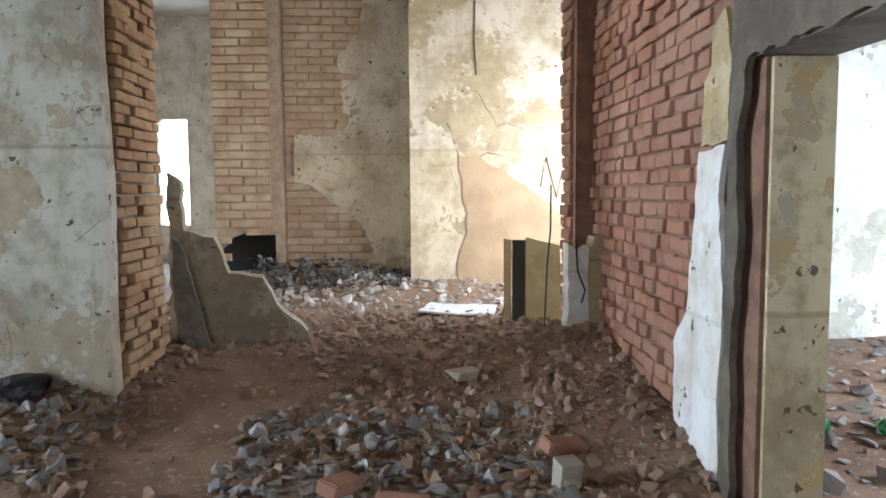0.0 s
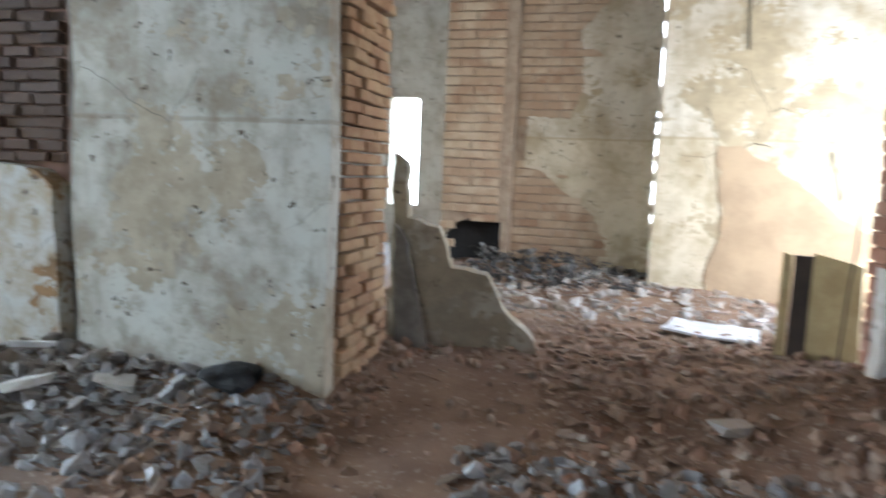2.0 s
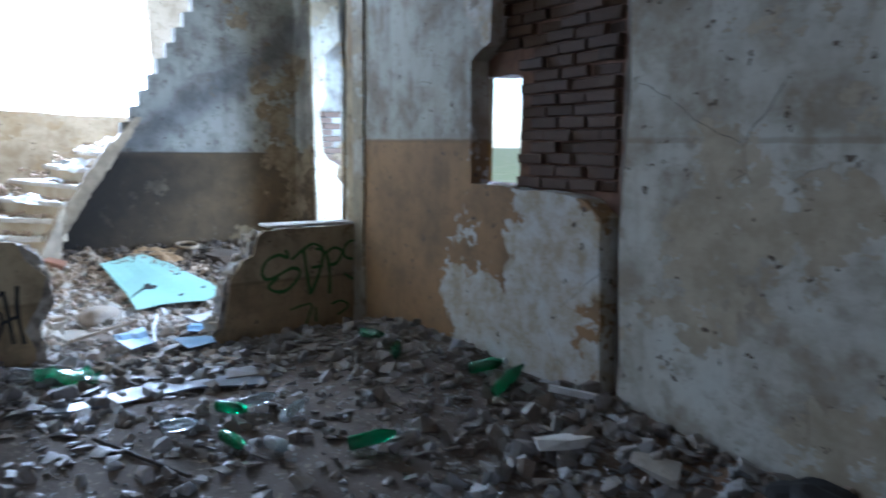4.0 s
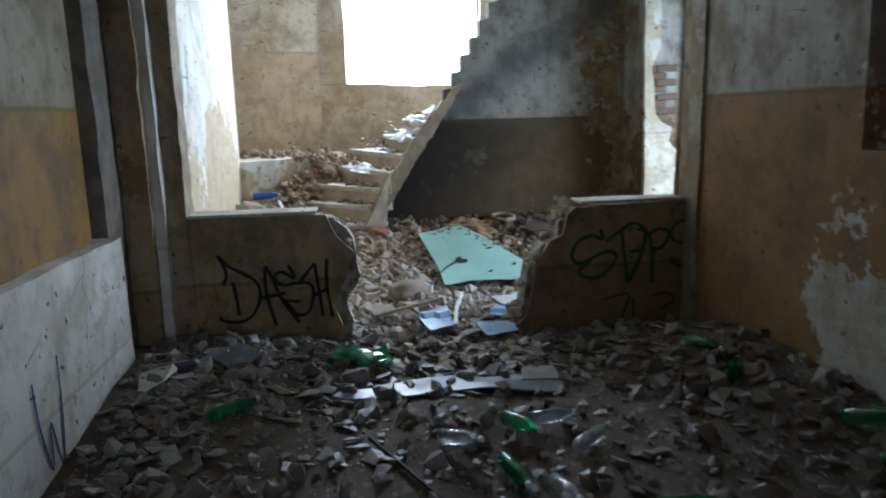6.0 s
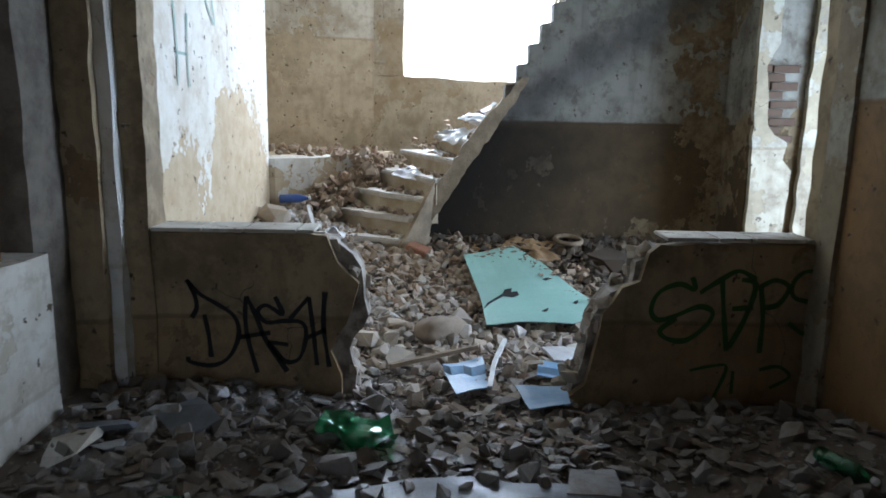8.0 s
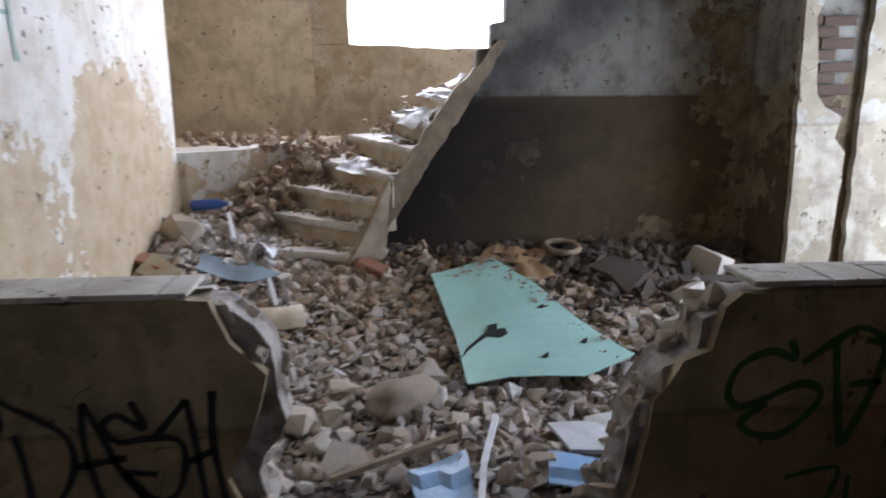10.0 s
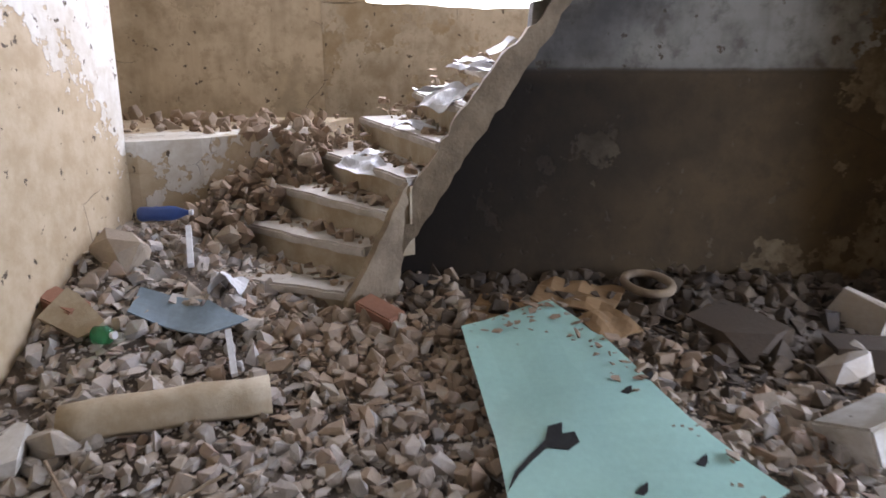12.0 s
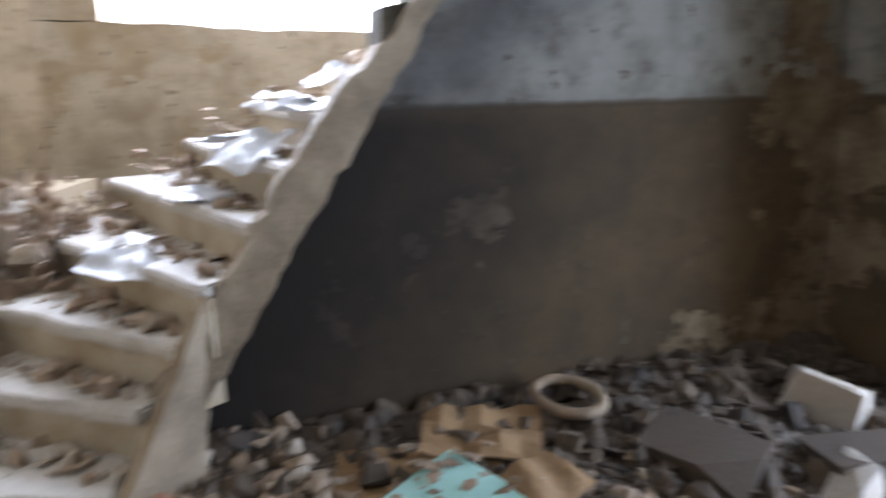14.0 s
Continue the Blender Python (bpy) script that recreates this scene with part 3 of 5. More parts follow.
def post(name, x0, x1, y0, y1, material, label):
    bm = box(x0, x1, y0, y1, -0.2, 4.38)
    bmesh.ops.subdivide_edges(bm, edges=[e for e in bm.edges if abs(e.verts[0].co.z - e.verts[1].co.z) > 1], cuts=30)
    r = random.Random(int(abs(y0) * 100))
    for v in bm.verts:
        v.co.x += r.uniform(-0.008, 0.008)
        v.co.y += r.uniform(-0.008, 0.008)
    return thing(name, bm, material, label, "post", kind="structure")


post("trim_post_cement", -6.05, -5.52, 0.2, 0.62, M_CEMENT, "rough cement post with broken edges")
post("trim_post_pale", -6.1, -5.85, 0.62, 0.8, M_PARAPET, "tan plastered post")
post("trim_post_white", -5.98, -5.9, 0.8, 0.87, M_WHITE, "pale plaster strip on the post")
post("trim_post_inner", -6.2, -5.98, 0.86, 1.0, M_PARAPET, "dark inner jamb of the opening")
post("trim_post_right", -6.2, -5.95, 4.72, 4.8, M_PARAPET, "dark inner jamb of the opening")
post("trim_post_right_pale", -6.0, -5.8, 4.68, 4.76, M_PILASTER, "pale plaster strip on the post")
wall("wall_hall_end", "plaster wall beside the opening", M_OCHRE, (rect(0, 1.5, -0.3, 5.3), (-6.0, 4.81, 0), (0, 1), 0.24))
wall("wall_hall_lintel", "plastered beam above the opening", M_HALL, (rect(0, 3.8, 3.6, 5.3), (-6.02, 0.98, 0), (0, 1), 0.2))
wall("wall_hall_end_south", "plaster wall beside the opening", M_OCHRE, (rect(0, 1.5, -0.3, 5.3), (-6.05, -0.9, 0), (0, 1), 0.2))

# stairwell
wall("wall_stair_south", "sunlit white and tan peeling plaster wall", M_STAIR, (rect(0, 3.4, -0.3, 5.3), (-6.25, 0.8, 0), (-1, 0), 0.3))
wall("wall_stair_recess", "brown plaster wall of the stair recess", M_BACK, (rect(0, 2.2, -0.3, 5.3), (-9.4, -0.7, 0), (-1, 0), 0.2))
wall("wall_stair_angle", "brown stained plaster wall behind the stairs", M_BACK, (rect(0, 2.56, -0.3, 5.3), (-11.1, -0.72, 0), (-0.8, 2.4), 0.25), (rect(-0.5, 0.1, -0.3, 5.3), (-12.0, 1.64, 0), (0, 1), 0.25))
WB = (-11.93, 1.66, 0)
wall("wall_stair_back", "tan plaster wall with a large empty window", M_WINDOWWALL,
     (jag([(0, -0.3), (4.6, -0.3), (4.6, 2.12), (2.5, 2.08), (1.2, 2.1), (0.45, 2.14), (0, 2.14)], 0.012, 0.16, 21), WB, (0, 1), 0.35),
     (jag([(0, 2.14), (0.45, 2.14), (0.43, 4.3), (0, 4.3)], 0.008, 0.3, 22), WB, (0, 1), 0.35),
     (rect(0, 4.6, 4.3, 5.3), WB, (0, 1), 0.35), (rect(2.5, 4.6, 2.12, 4.3), WB, (0, 1), 0.35))
stair_wall = wall("wall_under_stairs", "smoke-stained plaster wall with painted shade rising along the stairs", M_SOOTSHADE,
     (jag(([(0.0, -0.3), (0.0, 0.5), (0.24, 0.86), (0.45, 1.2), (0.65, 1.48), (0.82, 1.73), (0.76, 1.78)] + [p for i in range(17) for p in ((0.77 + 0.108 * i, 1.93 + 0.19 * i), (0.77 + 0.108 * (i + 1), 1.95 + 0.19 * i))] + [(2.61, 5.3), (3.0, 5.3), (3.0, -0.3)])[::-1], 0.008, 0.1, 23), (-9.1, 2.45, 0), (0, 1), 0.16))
wall("trim_string", "tan plastered stair string", M_STRING,
     (jag([(-0.02, 0.2), (0.02, 0.5), (0.26, 0.86), (0.47, 1.2), (0.67, 1.48), (0.84, 1.73), (0.99, 2.0), (0.93, 2.0), (0.72, 1.76), (0.58, 1.62), (0.4, 1.38), (0.22, 1.08), (0.02, 0.8), (-0.2, 0.52), (-0.28, 0.15)][::-1], 0.012, 0.045, 24), (-9.06, 2.45, 0), (0, 1), 0.12))
wall("trim_string_foot", "crumbling tan foot of the stair string", M_STRING,
     (jag([(0, -0.1), (0.24, -0.1), (0.34, 0.5), (0.4, 1.0), (0.36, 0.96), (0.27, 0.8), (0.15, 0.62), (0.05, 0.47), (0, 0.42)], 0.012, 0.05, 27), (-8.74, 2.25, 0), (-0.28, 0.36), 0.05))
wall("wall_pilaster", "pale plaster pilaster broken to the brick", M_PILASTER,
     (jag([(0, -0.2), (0.31, -0.2), (0.3, 0.6), (0.33, 1.2), (0.24, 1.3), (0.27, 1.45), (0.14, 1.52), (0.08, 1.6), (0.06, 1.85), (0.02, 2.1), (0.12, 2.3), (0.1, 2.8), (0.3, 3.0), (0.28, 5.2), (-0.1, 5.2), (-0.06, 2.0)], 0.01, 0.1, 25), (-8.42, 5.4, 0), (0, 1), 0.06),
     (jag([(0.4, -0.2), (0.74, -0.2), (0.72, 5.2), (0.44, 5.2)], 0.012, 0.1, 26), (-8.42, 5.4, 0), (0, 1), 0.06))
pil = wall("wall_pilaster_core", "rendered brick core of the pilaster", M_SOOTSHADE, (rect(-0.04, 0.72, -0.3, 5.3), (-8.485, 5.4, 0), (0, 1), 0.6))
wall("wall_stair_north", "outer wall with a wide empty doorway", M_STAIR,
     (rect(0, 0.35, -0.3, 5.3), (-6.6, 6.15, 0), (1, 0), 0.3), (rect(-1.85, 0, 2.7, 5.3), (-6.6, 6.15, 0), (1, 0), 0.3))

# corridor to the north
wall("wall_corridor_far", "far plaster wall with bare brick patches", M_FAR,
     (jag([(1.0, 0.0), (1.83, 0.0), (1.83, TOP), (1.2, TOP), (1.1, 3.75), (0.8, 3.4), (0.86, 2.6), (0.7, 2.25), (0.15, 2.28), (0.12, 1.6), (0.35, 1.56), (0.8, 1.2), (1.1, 0.98), (1.28, 0.6)], 0.02, 0.07, 31), (-0.9, 10.6, 0), (1, 0), 0.03))
far = wall("wall_corridor_far_core", "mortar core of the far wall", M_PALEMORTAR, (rect(0, 1.83, -0.3, TOP), (-0.9, 10.635, 0), (1, 0), 0.3))
wall("wall_corridor_right", "white plaster wall with a tan bare patch", M_FAR, (rect(0, 3.1, -0.3, TOP), (0.93, 9.7, 0), (1, 0), 0.3), (rect(0, 0.62, -0.3, TOP), (0.935, 10.63, 0), (0, -1), 0.2))
wall("trim_bare_patch", "tan bare render on the wall", M_TANPATCH,
     (jag([(0.66, 0.1), (0.64, 0.5), (0.78, 0.9), (0.7, 1.5), (0.66, 1.92), (0.9, 1.93), (1.3, 1.7), (1.85, 1.3), (2.2, 1.05), (2.9, 0.8), (2.9, 0.1)][::-1], 0.03, 0.09, 33), (0.93, 9.696, 0), (1, 0), -0.012))
east_far = wall("wall_corridor_east", "outer wall with a wide empty opening", M_WHITE,
     (rect(0, 3.9, -0.3, 0.55), (3.85, 9.95, 0), (0, -1), 0.3), (rect(0, 0.4, 0.55, 3.3), (3.85, 9.95, 0), (0, -1), 0.3),
     (rect(3.2, 3.9, 0.55, 3.3), (3.85, 9.95, 0), (0, -1), 0.3), (rect(0, 3.9, 3.3, TOP), (3.85, 9.95, 0), (0, -1), 0.3))
bpier = wall("wall_brick_pier", "bare dusty brick pier holed at its foot", M_PALEMORTAR,
     (jag([(0.0, 0.6), (0.2, 0.8), (0.45, 0.88), (0.84, 0.84), (0.84, -0.2), (0.95, -0.2), (0.95, TOP), (0.0, TOP)], 0.0, 0.5, 34), (-1.86, 10.4, 0), (1, 0), 0.5),
     (rect(0, 0.95, -0.2, TOP), (-1.86, 11.6, 0), (1, 0), 0.2))
# black sheet set behind the pier, painting in the hole's darkness
wall("trim_hole_dark", "black sheet for the dark inside the pier hole", M_BLACK, (rect(0.02, 0.93, -0.2, 0.85), (-1.86, 10.66, 0), (1, 0), 0.05))
wall("wall_back_room", "pale wall of the back room with an empty window", M_WHITEDADO,
     (rect(0, 2.85, -0.3, TOP), (-6.2, 12.4, 0), (1, 0), 0.3), (rect(3.35, 5.5, -0.3, TOP), (-6.2, 12.4, 0), (1, 0), 0.3),
     (rect(2.85, 3.35, -0.3, 0.9), (-6.2, 12.4, 0), (1, 0), 0.3), (rect(2.85, 3.35, 2.7, TOP), (-6.2, 12.4, 0), (1, 0), 0.3))
wall("wall_back_room_east", "plain side wall of the back room", M_WHITEDADO, (rect(0, 1.7, -0.3, TOP), (-0.88, 11.0, 0), (0, 1), 0.2))
wall("wall_back_room_west", "outer wall of the side room with an empty window", M_WHITEDADO,
     (rect(0, 6.4, -0.3, 0.9), (-6.2, 6.33, 0), (0, 1), 0.2), (rect(0.0, 0.05, 0.9, 2.6), (-6.2, 6.33, 0), (0, 1), 0.2),
     (rect(2.4, 6.4, 0.9, 2.6), (-6.2, 6.33, 0), (0, 1), 0.2), (rect(0, 6.4, 2.6, TOP), (-6.2, 6.33, 0), (0, 1), 0.2))
wall("wall_low_broken", "low wall of cracked plaster broken off in steps", M_PILASTER,
     (jag([(0.0, -0.2), (1.15, -0.2), (1.1, 0.26), (0.85, 0.5), (0.8, 0.62), (0.73, 0.74), (0.46, 0.78), (0.42, 0.92), (0.35, 1.08), (0.12, 1.14), (0.1, 1.55), (0.0, 1.62)], 0.014, 0.07, 36), (-1.03, 5.95, 0), (0.985, 0.17), 0.22))
wall("trim_fallen_plaster", "leaning slab of grey fallen plaster", M_CEMENT,
     (jag([(0.0, 0.0), (0.34, 0.0), (0.2, 0.5), (0.06, 1.0), (0.0, 1.05)], 0.02, 0.09, 37), (-0.98, 5.88, 0.05), (0.97, -0.05), 0.03))

# bare brick wall on the east side, with the doorway to the store room
east = wall("wall_east", "bare red brick wall with crumbling mortar", M_MORTAR,
     (rect(0, 3.03, -0.3, TOP), (2.48, 6.2, 0), (0, -1), 0.27), (rect(3.03, 4.4, 2.3, TOP), (2.48, 6.2, 0), (0, -1), 0.27),
     (rect(4.4, 10.2, -0.3, TOP), (2.48, 6.2, 0), (0, -1), 0.27))
wall("wall_east_pilaster", "red brick pilaster at the wall's end", M_MORTAR, (rect(0, 0.42, -0.3, TOP), (2.3, 6.35, 0), (0, -1), 0.17))
pilaster_e = bpy.data.objects["wall_east_pilaster"]
wall("trim_white_plaster", "remnant of white plaster on the brick wall", M_WHITE,
     (jag([(2.22, -0.05), (2.8, -0.05), (2.76, 0.5), (2.8, 0.9), (2.72, 1.4), (2.78, 1.66), (2.48, 1.64), (2.42, 1.2), (2.36, 0.8), (2.18, 0.6), (2.2, 0.3)], 0.014, 0.07, 41), (2.448, 6.2, 0), (0, -1), -0.03))
wall("trim_tan_plaster", "remnant of tan plaster above the white", M_YELLOWJAMB,
     (jag([(2.5, 1.665), (2.79, 1.68), (2.82, 2.0), (2.74, 2.3), (2.62, 2.24), (2.6, 2.05), (2.52, 1.98)], 0.014, 0.06, 42), (2.448, 6.2, 0), (0, -1), -0.026))
wall("trim_cement_edge", "ragged grey cement edge of the door jamb", M_LINTEL,
     (jag([(2.81, -0.05), (2.93, -0.05), (2.9, 0.7), (2.95, 1.2), (2.91, 1.7), (3.0, 2.02), (4.4, 2.02), (4.4, 2.36), (2.84, 2.34), (2.82, 1.2)], 0.016, 0.06, 43), (2.446, 6.2, 0), (0, -1), -0.035))
wall("door_jamb", "yellowed plaster jamb of the doorway", M_YELLOWJAMB, (rect(0.04, 0.32, -0.2, 2.015), (2.46, 3.14, 0), (1, 0), 0.026))
wall("door_lintel", "rough concrete lintel over the doorway", M_LINTEL, (rect(0, 1.45, 2.02, 2.3), (2.44, 3.22, 0), (0, -1), 0.34))
wall("wall_store_north", "pale blue peeling plaster wall", M_BLUEROOM, (rect(0, 3.7, -0.3, TOP), (2.76, 5.3, 0), (1, 0), 0.25))
wall("wall_store_east", "unseen pale blue wall with an added window", M_BLUEROOM,
     (rect(0, 9.3, -0.3, 0.9), (6.3, 5.3, 0), (0, -1), 0.25), (rect(0, 1.5, 0.9, 2.5), (6.3, 5.3, 0), (0, -1), 0.25),
     (rect(3.1, 9.3, 0.9, 2.5), (6.3, 5.3, 0), (0, -1), 0.25), (rect(0, 9.3, 2.5, TOP), (6.3, 5.3, 0), (0, -1), 0.25))
wall("wall_store_south", "plain end wall of the store room", M_BLUEROOM, (rect(0, 3.6, -0.3, TOP), (6.3, 0.4, 0), (-1, 0), 0.25))
wall("wall_corridor_south", "rear of the store room wall", M_WHITE, (rect(0, 1.4, -0.3, TOP), (4.15, 6.1, 0), (-1, 0), 0.2))

# unseen side wall, added to keep stray sun out of the recess
wall("wall_unseen_recess_side", "unseen brown plaster side closing the stair recess", M_BACK, (rect(0, 1.25, -0.3, 5.3), (-9.66, -0.75, 0), (0, 1), -0.25))


def backdrop(name, x0, x1, y0, y1):
    """Plain bright sky haze outside an opening."""
    k = Net("bright_haze")
    k.out.inputs["Emission Color"].default_value = (0.93, 0.97, 1, 1)
    k.out.inputs["Emission Strength"].default_value = 3.0
    bm = bmesh.new()
    vs = [bm.verts.new(p) for p in ((x0, y0, -0.3), (x1, y1, -0.3), (x1, y1, 14), (x0, y0, 14))]
    bm.faces.new(vs)
    thing(name, bm, k.done((0.8, 0.8, 0.8)), "bright hazy sky beyond the opening", "backdrop", kind="structure")


backdrop("backdrop_west", -24, -24, -10, 20)
backdrop("backdrop_north", -24, 8, 24, 24)

# ---- stairs ----
stairs = empty("staircase", "winding plastered stairs buried in rubble and litter", "stairs")
INNER = [(-8.8, 2.25), (-8.98, 2.33), (-9.03, 2.47), (-9.05, 2.57), (-9.15, 2.74), (-9.12, 2.9), (-9.12, 3.06), (-9.15, 3.25), (-9.15, 3.5)]
OUTER = [(-9.15, 1.42), (-9.84, 1.27), (-10.19, 1.46), (-10.5, 1.82), (-11.0, 2.14), (-11.2, 2.56), (-11.4, 3.0), (-11.4, 3.45), (-11.4, 3.9)]
for i in range(8):
    z = 0.46 + 0.187 * i
    a, b, c, d = (Vector((*p, 0)) for p in (INNER[i], OUTER[i], OUTER[i + 1], INNER[i + 1]))
    away = (c + d - a - b).normalized() * 0.3
    bm = bmesh.new()
    ring = [a, b, b.lerp(c, 1) + away, d + away]
    low = [bm.verts.new((p.x, p.y, z - 0.26)) for p in ring]
    high = [bm.verts.new((p.x, p.y, z - 0.05)) for p in ring]
    bm.faces.new(low[::-1])
    bm.faces.new(high)
    for j in range(4):
        bm.faces.new((low[j], low[(j + 1) % 4], high[(j + 1) % 4], high[j]))
    bmesh.ops.recalc_face_normals(bm, faces=bm.faces)
    riser = part("riser", bm, M_TREAD, stairs)
    # the tread overhangs its riser with a worn round nose
    n = Vector((b.y - a.y, a.x - b.x, 0)).normalized()
    if n.dot(away) > 0:
        n = -n
    bm = bmesh.new()
    edge = 14
    top, bot = [], []
    r = random.Random(i)
    for j in range(edge + 1):
        p = a.lerp(b, j / edge) + n * (0.035 + r.uniform(-0.012, 0.006))
        top.append(bm.verts.new((p.x, p.y, z + r.uniform(-0.006, 0.002))))
        bot.append(bm.verts.new((p.x, p.y, z - 0.055 + r.uniform(-0.006, 0.006))))
    back = [bm.verts.new((p.x, p.y, z)) for p in (ring[3], ring[2])]
    backl = [bm.verts.new((p.x, p.y, z - 0.05)) for p in (ring[3], ring[2])]
    bm.faces.new(top + back[::-1])
    bm.faces.new(bot[::-1] + backl)
    for j in range(edge):
        bm.faces.new((bot[j], bot[j + 1], top[j + 1], top[j]))
    bm.faces.new((bot[0], top[0], back[0], backl[0]))
    bm.faces.new((top[-1], bot[-1], backl[1], back[1]))
    bmesh.ops.recalc_face_normals(bm, faces=bm.faces)
    bmesh.ops.triangulate(bm, faces=[f for f in bm.faces if len(f.verts) > 4])
    bmesh.ops.bevel(bm, geom=[e for e in bm.edges if e.calc_face_angle(0) > 0.9], offset=0.012, segments=2, affect='EDGES')
    part("tread", bm, M_NOSE, stairs)
bm = flat([(-9.62, 0.5), (-9.66, 0.86), (-9.86, 1.2), (-10.2, 1.5), (-10.6, 1.75), (-11.6, 2.0), (-11.6, -0.6), (-9.7, -0.6)][::-1], 1.15, 1.1)
thing("platform", bm, M_STAIR, "low plastered platform beside the winding stairs", "platform", kind="structure")

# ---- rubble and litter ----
def shaded(x, y, r):
    """The dark corner under the stairs, where the rubble's colour carries the shade."""
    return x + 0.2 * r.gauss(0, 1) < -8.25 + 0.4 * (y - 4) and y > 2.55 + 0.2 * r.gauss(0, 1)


def dusty(x, y, r):
    """The brown dirt that spreads out from the foot of the stairs."""
    return x + 0.3 * r.gauss(0, 1) < -7.95 and y + 0.3 * r.gauss(0, 1) > 2.0


litter("rubble_stair", M_STONES, scatter(18000, -9.6, -6.1, 0.82, 5.5, 0.014, 0.13, 0.5, lambda x, y, r: not shaded(x, y, r) and not dusty(x, y, r), 2), "grey and pink broken masonry covering the stairwell floor", "rubble")
litter("rubble_dusty", M_DUSTY, scatter(4200, -9.4, -7.2, 1.7, 5.4, 0.016, 0.14, 0.4, lambda x, y, r: dusty(x, y, r) and not shaded(x, y, r), 22), "brown dusty rubble before the stairs", "rubble")
litter("rubble_sooty", M_SHADESTONES, scatter(3400, -9.15, -7.4, 2.4, 5.5, 0.02, 0.15, 0.4, shaded, 12), "smoke-stained rubble with corner shade in its colour", "rubble")
litter("shards_hall", M_SHARDS, scatter(8500, -6.0, -1.6, 0.75, 4.7, 0.015, 0.15, 0.7, lambda x, y, r: r.random() < 0.4 + 0.6 * max(ease(y, 3.2, 4.4), ease(y, 1.9, 1.0), ease(-x, 4.6, 5.6)), 3), "broken plaster and tile shards over the hall floor", "rubble")
litter("rubble_corridor", M_BROWNSTONES, scatter(11000, -1.6, 2.45, 2.0, 7.5, 0.014, 0.12, 0.5, lambda x, y, r: r.random() < 0.1 + 0.9 * ease(x, -0.1, 0.7) or y > 5.6 and r.random() < 0.5 or x < -0.7, 4), "brown brick rubble and plaster crumbs on the corridor floor", "rubble")
litter("shards_corridor", M_SHARDS, scatter(1800, -0.1, 1.7, 1.9, 4.6, 0.03, 0.14, 0.75, None, 14), "grey plaster shards strewn over the brown dirt", "rubble")
litter("shards_parapet", M_SHARDS, scatter(700, -5.95, -4.7, 0.85, 2.4, 0.04, 0.19, 0.8, None, 15), "large pale plaster shards piled against the parapet", "rubble")
litter("shards_pier", M_SHARDS, scatter(700, -2.8, -0.9, 3.6, 4.65, 0.03, 0.16, 0.5, None, 16), "plaster shards along the foot of the wall", "rubble")
litter("shards_gap", M_STONES, scatter(900, -6.6, -5.3, 2.1, 3.4, 0.03, 0.14, 0.8, None, 17), "pale shards spilling through the gap", "rubble")
litter("rubble_far", M_STONES, scatter(1100, -0.9, 2.2, 7.6, 10.4, 0.03, 0.16, 0.6, None, 5), "pale and charred debris heaped by the far wall", "rubble")
char = scatter(900, -1.3, 0.9, 9.0, 10.45, 0.03, 0.14, 0.5, None, 25)
litter("rubble_charred", M_CHAR, [(x, y, z + 0.3 * rng.random() * ease(y, 9.0, 10.3) * ease(0.9 - x, 0, 1.2), a, b) for x, y, z, a, b in char], "charred black debris spilling from the holed pier", "rubble")
litter("rubble_store", M_SHARDS, scatter(900, 2.8, 5.5, 2.0, 5.2, 0.03, 0.2, 0.7, None, 6), "litter and plaster pieces in the store room", "rubble")
spots = []
for i in range(8):
    z = 0.46 + 0.187 * i
    for _ in range(110):
        f, g = rng.random() ** 0.7, rng.random()
        p = Vector(INNER[i]).lerp(Vector(OUTER[i]), f).lerp(Vector(INNER[i + 1]).lerp(Vector(OUTER[i + 1]), f), 0.25 + 0.7 * g)
        s = 0.02 + 0.09 * rng.random() ** 3
        heap = 0.16 * ease(f, 0.6, 1.0)
        spots.append((p.x, p.y, z + s * 0.15 + heap * rng.random(), s, rng.random() < 0.4))
for _ in range(130):
    x, y = rng.uniform(-11.4, -10.1), rng.uniform(-0.4, 1.9)
    spots.append((x, y, 1.15 + 0.06 * ease(-x, 9.9, 11) * rng.random(), 0.04 + 0.12 * rng.random() ** 2, False))
for _ in range(500):
    f = rng.random()
    x, y = -9.2 - 1.3 * f + rng.uniform(-0.2, 0.2), 1.15 + 0.75 * f + rng.uniform(-0.28, 0.2)
    spots.append((x, y, 0.45 + 0.62 * f + rng.uniform(-0.05, 0.1), 0.03 + 0.11 * rng.random() ** 2, False))
litter("rubble_steps", M_DUSTY, spots, "crumbled masonry lying on the stairs", "rubble")

STONES = []
for i in range(8):
    co, fs = hull_mesh(200 + i, 1.0, 22)
    me = bpy.data.meshes.new("rubble_stone")
    me.from_pydata(co.tolist(), [], fs)
    me.materials.append(M_STONE)
    STONES.append(me)


def stone(x, y, size, seed, squash=0.75):
    r = random.Random(seed)
    ob = new("rubble_stone", STONES[seed % 8])
    ob.matrix_basis = Matrix.LocRotScale((x, y, ground_z(x, y) + size * squash * 0.22), Euler((r.uniform(-0.4, 0.4), r.uniform(-0.4, 0.4), r.uniform(0, 6.3))), (size, size * r.uniform(0.6, 1), size * squash))
    return tagged(ob, "rough lump of grey broken masonry", "stone", "loose stones of the stairwell")


